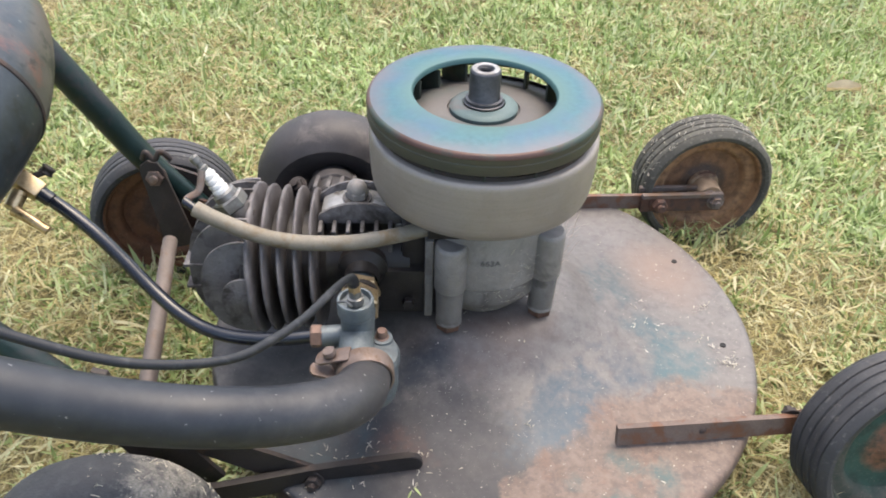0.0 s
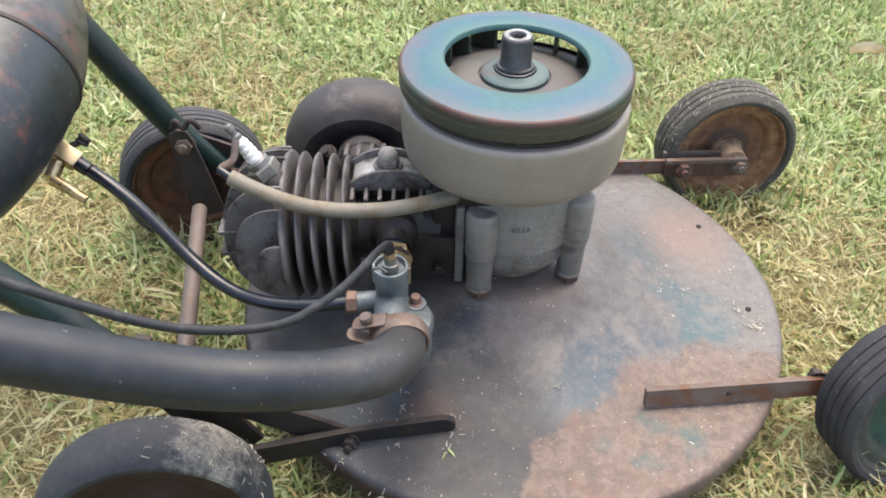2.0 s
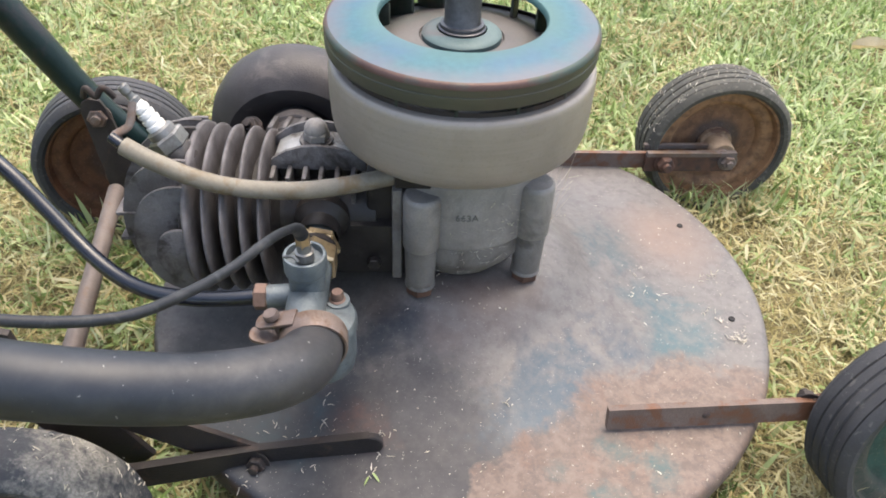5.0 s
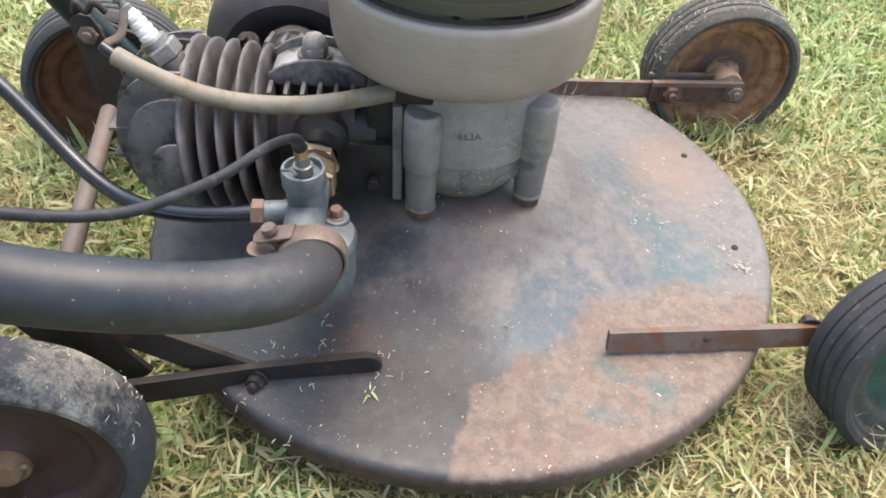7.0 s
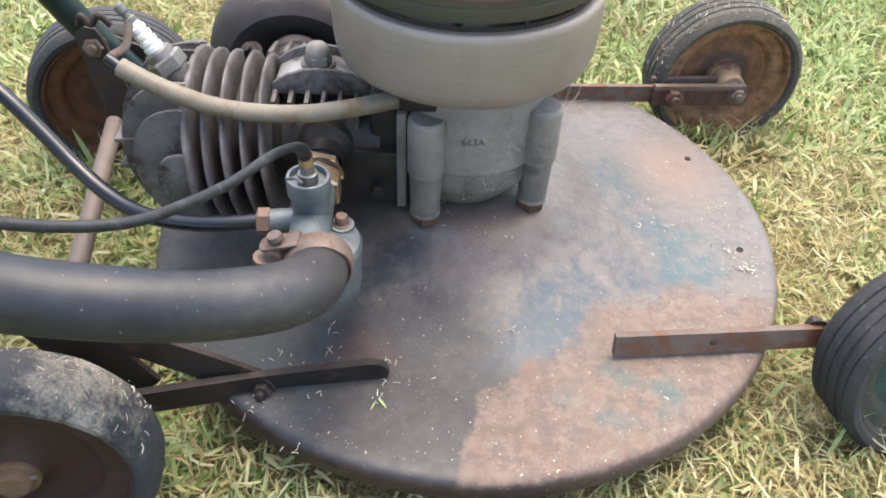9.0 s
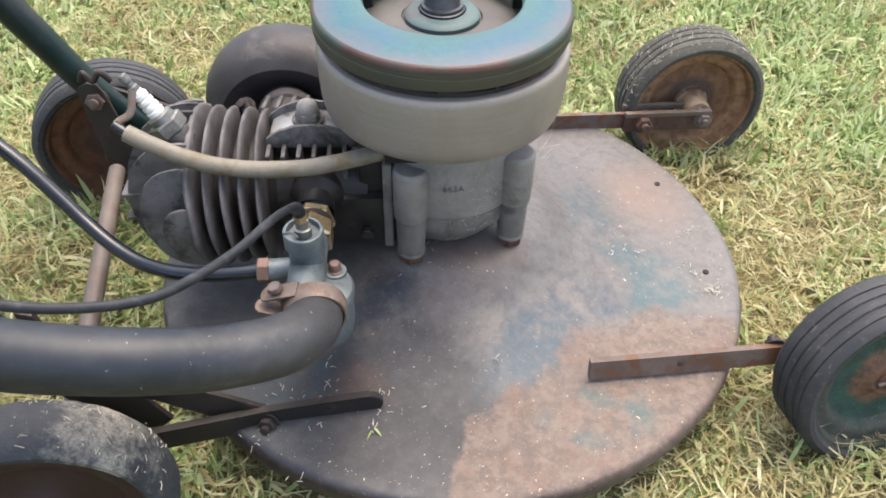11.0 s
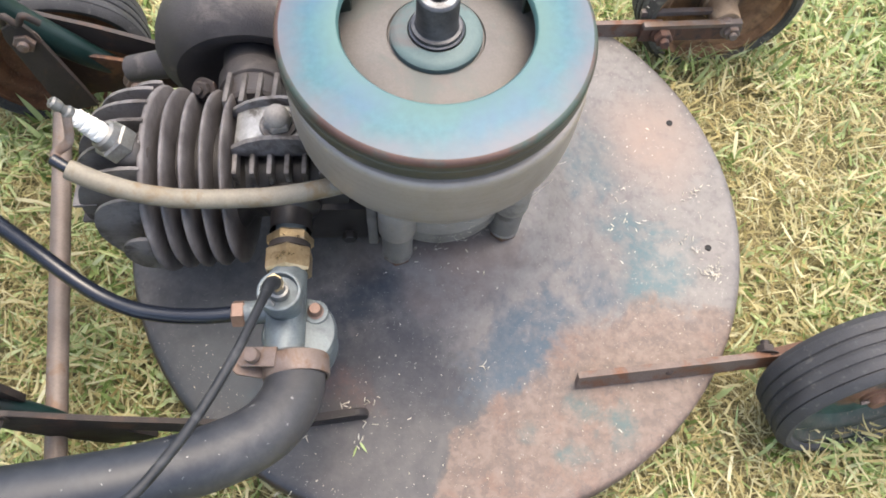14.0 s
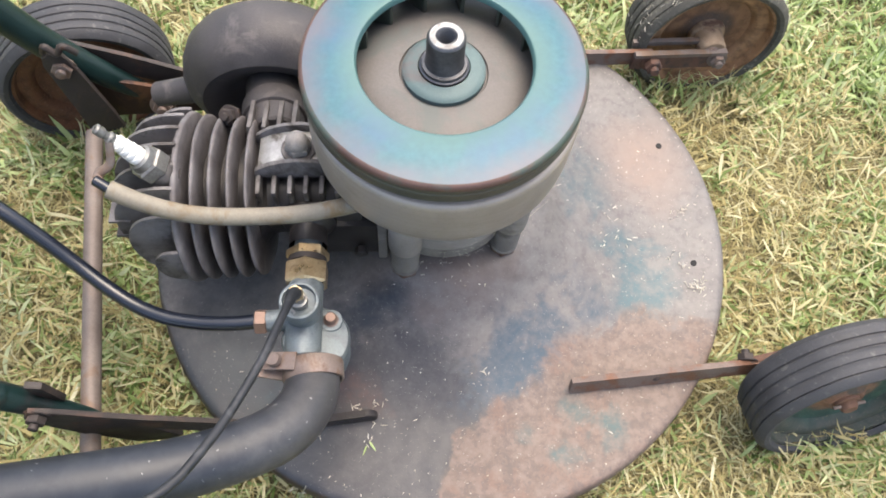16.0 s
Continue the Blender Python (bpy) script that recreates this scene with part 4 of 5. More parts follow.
def bolt(p, d, r, h, mat_b, parent, label="", tail=0.004):
    bm = hexagon(p, d, r, h)
    e = Vector(p) + Vector(d).normalized() * h
    if tail:
        rod(e, e + Vector(d).normalized() * tail, r * 0.5, bm, 12, 0.0004)
    rod(Vector(p) - Vector(d).normalized() * 0.0012, p, r * 1.35, bm, 20, 0.0003)
    return part("bolt", bm, mat_b, parent, label)


# arms of the wheels: flat bars on edge
arm = part("wheel_arm", bar([(0.099, -0.1452, 0.0780), (0.17, -0.1378, 0.0757), (0.235, -0.1312, 0.0737), (0.264, -0.1282, 0.0729)], 0.0162, 0.0048, None, 0.22), arm_rust, mower, "flat rusty wheel arm lying on the deck", False)
bolt((0.247, -0.1262, 0.0765), (0.1, 1, 0), 0.0070, 0.006, steel_dark, arm)
part("rivet", lathe([(0, 0.0012), (0.002, 0.001), (0.0032, 0)], aim((0.170, -0.1400, 0.0765), (0.15, -1, 0.2)), 12), steel_rust, arm)
part("axle_bar", bar([(0.248, -0.1268, 0.0738), (0.280, -0.1200, 0.0740), (0.312, -0.1110, 0.0742)], 0.0165, 0.0050), steel_rust, arm)
part("axle", rod((0.3080, -0.111, 0.0775), (0.3200, -0.140, 0.0780), 0.007), steel_rust, arm)
arm = part("wheel_arm", bar([(0.05, 0.1860, 0.0718), (0.15, 0.1905, 0.0718), (0.215, 0.1930, 0.0718)], 0.0175, 0.005), arm_rust, mower, "flat rusty wheel arm along the deck edge", False)
part("axle_channel", bar([(0.195, 0.1870, 0.0722), (0.287, 0.1917, 0.0722)], 0.0200, 0.005), steel_rust, arm, "dark rusty steel channel carrying the axle")
part("channel_lip", bar([(0.195, 0.1850, 0.0830), (0.288, 0.1902, 0.0830)], 0.0045, 0.006), rod_steel, arm)
part("channel_lip", bar([(0.195, 0.2010, 0.0825), (0.286, 0.2057, 0.0825)], 0.005, 0.005), rod_steel, arm)
bolt((0.2150, 0.1830, 0.0735), (0, -1, 0.1), 0.0085, 0.008, steel_rust, arm, "", 0.006)
bolt((0.2810, 0.1880, 0.0745), (0, -1, 0.1), 0.0075, 0.006, rod_steel, arm)
part("axle", rod((0.2740, 0.189, 0.0780), (0.2735, 0.222, 0.0780), 0.0085), clamp_rust, arm)
arm = part("wheel_arm", bar([(-0.0635, -0.1660, 0.0720), (-0.10, -0.1700, 0.0700), (-0.1363, -0.1745, 0.0680), (-0.20, -0.1900, 0.0700), (-0.258, -0.2060, 0.0740)], 0.0195, 0.0055), arm_black, mower, "dark flat wheel arm bolted to the deck", False)
part("arm_nose", rod((-0.0640, -0.1632, 0.0720), (-0.0634, -0.1688, 0.0720), 0.0096), arm_black, arm)
bolt((-0.1363, -0.1785, 0.0665), (-0.15, -1, 0.15), 0.0062, 0.0048, steel_dark, arm, "grimy hexagon bolt")
part("axle", rod((-0.258, -0.206, 0.0770), (-0.263, -0.236, 0.0775), 0.0085), steel_dark, arm)
fork = [(0, 0.170), (-0.0075, 0.157), (0, 0.131), (0.0135, 0.106), (0.0395, 0.066), (0.0635, 0.064), (0.0746, 0.0735), (0.0560, 0.106), (0.093, 0.078), (0.150, 0.040), (0.150, 0.069), (0.1175, 0.090), (0.0915, 0.107), (0.059, 0.1276), (0.029, 0.150), (0.012, 0.164)]
brace = part("handle_brace", prism(fork, 0.0038, Matrix.Translation((-0.2755, -0.1815, 0)) @ Matrix.Rotation(radians(5), 4, "Z") @ Matrix.Rotation(radians(90), 4, "X"), 0.0009), steel_dark, mower, "dark forked steel brace running up to the handle")
bolt((-0.2725, -0.1850, 0.1605), (-0.1, -1, 0.1), 0.0066, 0.0055, steel_dark, brace)
arm = part("wheel_arm", bar([(-0.316, 0.131, 0.1430), (-0.27, 0.134, 0.1220), (-0.228, 0.137, 0.0990), (-0.165, 0.143, 0.0780), (-0.12, 0.147, 0.0740)], 0.026, 0.004), steel_dark, mower, "dark flat wheel arm behind the engine")
part("axle", rod((-0.322, 0.124, 0.0780), (-0.326, 0.156, 0.0780), 0.008), steel_rust, arm)
# flat plate from the cross rod up to the handle
plate = [(-0.014, 0.0), (0.017, 0.0), (0.016, 0.02), (0.012, 0.075), (0.0105, 0.088), (0.008, 0.096), (0.0, 0.099), (-0.008, 0.096), (-0.0105, 0.088), (-0.0115, 0.02)]
pm = Matrix.Translation((-0.3000, 0.1000, 0.0760)) @ Matrix.Rotation(radians(9), 4, "Z") @ Matrix.Rotation(radians(-8), 4, "Y") @ Matrix.Rotation(radians(86), 4, "X")
strut = part("handle_strut", prism(plate, 0.0045, pm, 0.0012), steel_dark, mower, "dark rusty flat plate from the axle to the handle")
bolt((-0.3105, 0.1025, 0.1560), (0.05, -1, 0.15), 0.0085, 0.006, clamp_rust, strut, "rusty bolt with washer")
rear = [(-0.060, -0.012), (0.045, -0.020), (0.050, -0.004), (0.030, 0.012), (-0.045, 0.044), (-0.062, 0.035)]
part("mounting_plate", prism(rear, 0.004, Matrix.Translation((-0.262, 0.1210, 0.0900)) @ Matrix.Rotation(radians(8), 4, "Z") @ Matrix.Rotation(radians(90), 4, "X"), 0.001), plate_rust, mower, "dark red-brown rusty steel mounting plate")
bolt((-0.2500, 0.1150, 0.0880), (0.1, -1, 0.3), 0.0085, 0.006, clamp_rust, mower, "rusty plate bolt")
part("cross_rod", rod((-0.3020, 0.080, 0.096), (-0.2580, -0.200, 0.098), 0.0072), rod_steel, mower, "grey-brown steel cross rod")
handle = part("handle_tube", tube([(-0.250, 0.128, 0.078), (-0.272, 0.124, 0.103), (-0.290, 0.121, 0.125), (-0.320, 0.117, 0.165), (-0.355, 0.113, 0.228), (-0.420, 0.106, 0.345), (-0.50, 0.098, 0.49), (-0.62, 0.085, 0.71)], [0.0068, 0.0088, 0.0105, 0.0122, 0.0134, 0.0139, 0.014, 0.014], 24), green_paint, mower, "dark green painted handle tube, worn")
part("clip", tube([(-0.318, 0.101, 0.176), (-0.313, 0.099, 0.185), (-0.306, 0.098, 0.178), (-0.299, 0.099, 0.186), (-0.291, 0.100, 0.177)], 0.0028, 10), steel_dark, handle, "bent steel clip")
low = part("handle_tube", tube([(-0.2427, -0.1765, 0.1060), (-0.2542, -0.1750, 0.1200), (-0.2673, -0.1745, 0.1365), (-0.2803, -0.1740, 0.1510), (-0.2936, -0.1735, 0.1695), (-0.305, -0.1730, 0.1820), (-0.380, -0.1630, 0.2500), (-0.50, -0.143, 0.340), (-0.62, -0.122, 0.430)], [0.0025, 0.0055, 0.0072, 0.0084, 0.0092, 0.0098, 0.0125, 0.0135, 0.014], 24), green_paint, mower, "dark green painted handle tube, worn")
part("tab", prism([(-0.007, 0), (0.006, 0), (0.005, 0.030), (-0.005, 0.034)], 0.005, Matrix.Translation((-0.2690, -0.1660, 0.144)) @ Matrix.Rotation(radians(-6), 4, "Y") @ Matrix.Rotation(radians(90), 4, "X"), 0.0008), steel_dark, low)


# ---- engine ----
def make_crankcase():
    prof = [(0, 0.1540), (0.0540, 0.1540), (0.0556, 0.1556), (0.0560, 0.1570), (0.0560, 0.2180), (0.053, 0.222), (0.030, 0.224), (0.026, 0.236), (0, 0.236)]
    case = part("crankcase", lathe(prof, Matrix.Translation((AX + 0.006, AY, 0)), 72), cast_alloy, mower, "dusty grey cast crankcase with spider web")
    part("sump", lathe([(0, 0.1155), (0.036, 0.1155), (0.040, 0.120), (0.048, 0.130), (0.0535, 0.138), (0.0545, 0.142), (0.0545, 0.1545), (0, 0.1545)], Matrix.Translation((AX + 0.006, AY, 0)), 72), cast_mid, case, "darker rounded lower half of the crankcase")
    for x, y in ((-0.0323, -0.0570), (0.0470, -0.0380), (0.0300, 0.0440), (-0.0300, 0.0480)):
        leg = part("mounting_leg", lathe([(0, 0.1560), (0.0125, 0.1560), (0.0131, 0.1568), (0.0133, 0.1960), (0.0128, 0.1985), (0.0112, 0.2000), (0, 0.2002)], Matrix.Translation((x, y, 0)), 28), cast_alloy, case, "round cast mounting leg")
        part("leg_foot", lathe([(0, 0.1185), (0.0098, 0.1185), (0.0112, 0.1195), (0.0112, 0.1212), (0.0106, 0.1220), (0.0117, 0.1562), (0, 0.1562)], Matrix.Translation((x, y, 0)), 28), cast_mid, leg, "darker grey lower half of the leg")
        part("bolt_head", hexagon((x, y, 0.1120), (0, 0, 1), 0.0105, 0.0075, None, 20), steel_rust, leg, "rusty hexagon bolt head")
    part("ignition_plate", box((0.052, 0.030, 0.016), Matrix.Translation((-0.0250, -0.0430, 0.2120)), 0.002), oily, case, "black oily plate under the flywheel")
    bm = box((0.007, 0.094, 0.044), Matrix.Translation((-0.0495, -0.008, 0.178)), 0.0015)
    box((0.007, 0.088, 0.037), Matrix.Translation((-0.0495, -0.008, 0.1370)), 0.0015, bm)
    part("flange", bm, cast_mid, case, "upright cylinder flange")
    box_bm = box((0.07, 0.080, 0.046), Matrix.Translation((-0.075, -0.008, 0.141)), 0.006)
    box((0.024, 0.070, 0.060), Matrix.Translation((-0.060, -0.004, 0.172)), 0.004, box_bm)
    part("cylinder_base", box_bm, oily, case, "dark oily cylinder base")
    part("stud", hexagon((-0.066, -0.050, 0.134), (0, -1, 0), 0.005, 0.006), oily, case)
    # stamped number on the front of the case
    cu = bpy.data.curves.new("stamp", "FONT")
    cu.body = "663A"
    cu.size, cu.extrude, cu.align_x = 0.0075, 0.0002, "CENTER"
    tmp = new("stamp", cu)
    dg = bpy.context.evaluated_depsgraph_get()
    me = bpy.data.meshes.new_from_object(tmp.evaluated_get(dg))
    bpy.data.objects.remove(tmp)
    for v in me.vertices:
        a = v.co.x / 0.0563
        v.co = (0.0563 * math.sin(a), -0.0563 * math.cos(a) + v.co.z * -1, v.co.y)
    me.materials.clear()
    me.materials.append(ink)
    st = new("stamped_number", me)
    st.parent = case
    st.matrix_basis = Matrix.Translation((AX + 0.006, AY, 0.182)) @ Matrix.Rotation(radians(2), 4, "Z")
    # web strands
    wr = random.Random(3)
    bm = bmesh.new()
    for _ in range(22):
        a = wr.uniform(-2.0, -0.75)
        z = wr.uniform(0.135, 0.20)
        q = Vector((AX + 0.006 + 0.0585 * math.cos(a), AY + 0.0585 * math.sin(a), z))
        e = q + Vector((wr.uniform(-0.007, 0.008), wr.uniform(-0.001, 0.002), wr.uniform(-0.006, 0.006)))
        rod(q, e, wr.uniform(0.00005, 0.00011), bm, 5, 0.00002)
    for a0, z0, spread, count in ((-2.0, 0.136, 0.10, 26), (-1.45, 0.152, 0.16, 16), (-0.95, 0.178, 0.10, 18)):
        for _ in range(count):
            a, z = a0 + wr.gauss(0, spread), z0 + wr.gauss(0, 0.006)
            q = Vector((AX + 0.006 + 0.0580 * math.cos(a), AY + 0.0580 * math.sin(a), z))
            rod(q, q + Vector((wr.uniform(-0.003, 0.003), wr.uniform(-0.002, 0.001), wr.uniform(-0.003, 0.003))), wr.uniform(0.00007, 0.00020), bm, 5, 0.00003)
    for _ in range(16):
        q = Vector((0.0560 + wr.uniform(-0.008, 0.004), -0.040 + wr.uniform(-0.010, 0.004), wr.uniform(0.150, 0.205)))
        e = Vector((0.066 + wr.uniform(-0.004, 0.014), wr.uniform(-0.040, 0.010), wr.uniform(0.165, 0.212)))
        rod(q, e, wr.uniform(0.00005, 0.00012), bm, 5, 0.00002)
    tagged(part("cobweb", bm, chaff, case, "dusty cobweb with bits of grass"), kind="stuff")
    return case


make_crankcase()


def make_flywheel():
    base = Matrix.Translation((AX + 0.0013, AY + 0.0005, 0))
    axis = Matrix.Translation((AX, AY + 0.0036, 0))
    prof = [(0, 0.2440), (0.060, 0.2440), (0.0790, 0.2380), (0.0800, 0.2275), (0.0828, 0.2275), (0.0842, 0.2283), (0.0858, 0.2306), (0.0870, 0.2345), (0.0879, 0.2410), (0.0884, 0.2500),
            (0.0886, 0.2600), (0.0886, 0.2720), (0.0882, 0.2748), (0.0872, 0.2766), (0.0856, 0.2774), (0.0800, 0.2776), (0.0780, 0.2776), (0, 0.2776)]
    drum = part("flywheel", lathe(prof, base, 96), drum_grey, mower, "grey alloy flywheel drum")
    tilt = Matrix.Translation((AX, AY, 0.30)) @ Matrix.Rotation(radians(0.8), 4, "X") @ Matrix.Translation((0, 0, -0.2990))
    top = [(0.0536, 0.3010), (0.0538, 0.3036), (0.0549, 0.3050), (0.0566, 0.3053), (0.0700, 0.3043), (0.0800, 0.3032), (0.0858, 0.3022), (0.0858, 0.3000), (0.0560, 0.3008), (0.0536, 0.3010)]
    part("top_ring", lathe(top, tilt, 96), fly_mat, drum, "blue-green painted ring worn to bare metal")
    part("ring_edge", lathe([(0.0856, 0.3022), (0.0870, 0.3018), (0.0880, 0.3008), (0.0886, 0.2992), (0.0887, 0.2984)], tilt, 96), fly_edge, drum, "rubbed red-brown edge")
    side = [(0.0886, 0.2986), (0.0884, 0.2942), (0.0880, 0.2938), (0.0884, 0.2934), (0.0884, 0.2872), (0.0880, 0.2858), (0.0868, 0.2852), (0.0840, 0.2852), (0.0840, 0.2880), (0.0845, 0.2990)]
    part("ring_side", lathe(side, tilt, 96), fly_side, drum, "dark green side band")
    part("groove", lathe([(0.0822, 0.2770), (0.0822, 0.2804), (0.0812, 0.2804), (0.0812, 0.2770)], base, 72), steel_dark, drum)
    # curved fan vanes between the drum and the ring
    for k in range(14):
        bend = [(0.0545, -0.0012), (0.0600, 0.0006), (0.0680, 0.0036), (0.0760, 0.0078), (0.0820, 0.0118), (0.0814, 0.0136), (0.0750, 0.0098), (0.0674, 0.0058), (0.0596, 0.0027), (0.0545, 0.0010)]
        part("vane", prism(bend, 0.0246, base @ Matrix.Rotation(2 * math.pi * k / 14, 4, "Z") @ Matrix.Translation((0, 0, 0.2760)), 0.0004), vane_green, drum)
    cone = [(0.0805, 0.2778), (0.0700, 0.2794), (0.0610, 0.2824), (0.0520, 0.2862), (0.0420, 0.2886), (0.0320, 0.2894), (0.0280, 0.2894), (0.0274, 0.2878), (0.0240, 0.2876), (0.0, 0.2878)]
    part("hub_plate", lathe(cone, axis, 72), hub_grime, drum, "grimy dished centre")
    part("hub_ring", lathe([(0.0262, 0.2880), (0.0262, 0.2912), (0.0250, 0.2924), (0.0222, 0.2934), (0.0165, 0.2944), (0.0150, 0.2920)], axis, 48), hub_blue, drum, "dull blue-green hub ring")
    end = [(0.0142, 0.2930), (0.0146, 0.2968), (0.0142, 0.2980), (0.0124, 0.2984), (0.0118, 0.2992), (0.0118, 0.3195), (0.0114, 0.3206), (0.0104, 0.3214), (0.0064, 0.3214), (0.0056, 0.3206), (0.0056, 0.3080), (0, 0.3080)]
    shaft = part("crankshaft_end", lathe(end, axis, 40), shaft_steel, drum, "dark threaded shaft end with a hollow bore")
    part("shaft_collar", lathe([(0.0146, 0.2938), (0.0155, 0.2944), (0.0156, 0.2954), (0.0146, 0.2960)], axis, 40), shaft_steel, shaft, "thin dark washer")
    bm = bmesh.new()
    turns, seg = 7, 24
    path = [Vector((0.0054 * math.cos(2 * math.pi * i / seg), 0.0054 * math.sin(2 * math.pi * i / seg), 0.3095 + 0.0016 * i / seg)) for i in range(turns * seg)]
    tube([axis @ q for q in path], 0.00045, 5, 1, bm)
    part("thread", bm, shaft_steel, shaft)
    part("shaft_rim", lathe([(0.0066, 0.3213), (0.0068, 0.3217), (0.0100, 0.3217), (0.0107, 0.3210)], axis, 40), bright_alloy, shaft, "bright worn rim")


make_flywheel()

BY, BZ = -0.0150, 0.1550  # cylinder axis


def make_cylinder():
    to_x = Matrix.Rotation(radians(-90), 4, "Y")
    # barrel coloured black to deepen the shade between the fins
    barrel = part("cylinder", lathe([(0, 0.020), (0.029, 0.020), (0.029, 0.088), (0.037, 0.093), (0.037, 0.150), (0, 0.150)], Matrix.Translation((-0.045, BY, BZ)) @ to_x, 48), oily, mower, "finned cast cylinder lying on its side")
    for i, x in enumerate((-0.1885, -0.1770, -0.1648, -0.1526, -0.1404)):
        r = (0.0618, 0.0600, 0.0594, 0.0586, 0.0572)[i]
        th = 0.0050 if i == 0 else 0.0036
        # fin with flat flanks, a blunt rounded edge and a slightly uneven casting
        prof = [(0.034, -th * 0.62), (0.046, -th * 0.52), (r - 0.0022, -th * 0.46), (r - 0.0008, -th * 0.34), (r, -th * 0.12), (r, th * 0.12), (r - 0.0008, th * 0.34), (r - 0.0022, th * 0.46), (0.046, th * 0.52), (0.034, th * 0.62)]
        bm = lathe(prof, None, 72)
        for v in bm.verts:
            a = math.atan2(v.co.y, v.co.x)
            k = 1 + 0.035 * max(0.0, -math.cos(a)) ** 2 + 0.085 * max(0.0, -math.sin(a)) ** 2 + 0.006 * noise.noise(Vector((3 * math.cos(a), 3 * math.sin(a), i * 2.3)))
            v.co.x, v.co.y = v.co.x * k, v.co.y * k
            v.co.z += 0.05 * v.co.x + 0.0005 * noise.noise(Vector((v.co.x * 30, v.co.y * 30, i * 1.7)))
        bmesh.ops.transform(bm, matrix=Matrix.Translation((x, BY, BZ)) @ to_x, verts=bm.verts[:])
        part("fin", bm, fin_shaded, barrel)
    # exhaust port: a saddle between two arched lips, and a row of ribs under the front lip
    port = part("exhaust_port", box((0.058, 0.036, 0.046), Matrix.Translation((-0.1065, -0.0010, 0.1740)), 0.004), oily, barrel, "dark cast port block")
    part("rib_shelf", box((0.062, 0.020, 0.006), Matrix.Translation((-0.1065, -0.0260, 0.1350)), 0.0015), cast_dark, barrel)
    for k in range(7):
        part("rib", box((0.0034, 0.0190, 0.062), Matrix.Translation((-0.1370 + 0.0112 * k, -0.0265, 0.1660)) @ Matrix.Rotation(radians(4), 4, "X"), 0.0012), fin_grey, barrel)
    out = [(-0.030, -0.003), (0.030, -0.003), (0.029, 0.003), (0.020, 0.0080), (0.010, 0.0108), (0.0, 0.0118), (-0.010, 0.0108), (-0.020, 0.0080), (-0.029, 0.003)]
    part("saddle", prism(out, 0.026, Matrix.Translation((-0.1080, 0.0060, 0.1970)) @ Matrix.Rotation(radians(86), 4, "X"), 0.0010), bright_alloy, barrel, "rubbed pale alloy clamp saddle")
    part("saddle_lip", prism([(x * 1.14, y * 1.30 - 0.001) for x, y in out], 0.0040, Matrix.Translation((-0.1060, -0.0195, 0.1985)) @ Matrix.Rotation(radians(86), 4, "X"), 0.0014), fin_grey, barrel)
    part("saddle_lip", prism([(x * 1.10, y * 1.45) for x, y in out], 0.0030, Matrix.Translation((-0.1080, 0.0085, 0.1985)) @ Matrix.Rotation(radians(86), 4, "X"), 0.0009), fin_grey, barrel)
    nut = Matrix.Translation((-0.1080, -0.0100, 0.2098))
    part("nut_washer", lathe([(0, 0.0), (0.0118, 0.0), (0.0122, 0.0006), (0.0118, 0.0014), (0, 0.0016)], nut, 28), cast_dark, barrel)
    part("dome_nut", hexagon((-0.1080, -0.0100, 0.2112), (0, 0, 1), 0.0094, 0.0068, lathe([(0.0080, 0.0070), (0.0083, 0.0088), (0.0078, 0.0120), (0.0058, 0.0150), (0.0030, 0.0163), (0, 0.0166)], nut, 24), 15), cast_alloy, barrel, "grey domed nut")
    return barrel


make_cylinder()


def make_head():
    """Cylinder head with upright fins of shrinking half-round outline."""
    to_x = Matrix.Rotation(radians(-90), 4, "Y")
    head = part("cylinder_head", lathe([(0, 0.0), (0.052, 0.0), (0.052, 0.005), (0.040, 0.010), (0.028, 0.013), (0, 0.014)], Matrix.Translation((-0.1925, BY, BZ)) @ to_x, 48), cast_dark, mower, "dark cast cylinder head")
    for k in range(8):
        y = -0.0600 + 0.0158 * k
        half = math.sqrt(max(0.0, 0.064 ** 2 - y ** 2))
        if half < 0.012:
            continue
        deep = (0.019, 0.038, 0.050, 0.054, 0.054, 0.052, 0.046, 0.030)[k]
        out = [(0.002, -half)] + [(-deep * math.cos(a) ** 0.8, half * math.sin(a)) for a in [radians(-86 + 8 * i) for i in range(22)] + [radians(88)]] + [(0.002, half)]
        m = Matrix.Translation((-0.1930, BY + y + 0.0013, BZ)) @ Matrix.Rotation(radians(90), 4, "X")
        part("fin", prism(out, 0.0026, m, 0.0007), fin_grey, head)
    for z, depth in ((0.012, 0.046), (-0.010, 0.047)):
        part("web", box((0.016, 0.046, 0.0030), Matrix.Translation((-0.1930 - depth, BY - 0.008, BZ + z)), 0.0008), fin_grey, head)
    part("boss", rod((-0.2060, BY - 0.022, BZ + 0.018), (-0.2060, BY - 0.022, BZ + 0.036), 0.0052, None, 16), fin_grey, head)
    part("boss_nut", hexagon((-0.2060, BY - 0.022, BZ + 0.036), (0, 0, 1), 0.0058, 0.005), cast_dark, head)
    part("gasket_tab", box((0.004, 0.006, 0.012), Matrix.Translation((-0.1985, BY - 0.010, 0.2180)), 0.0006), ceramic, head, "pale tab by the head joint")
    return head


make_head()


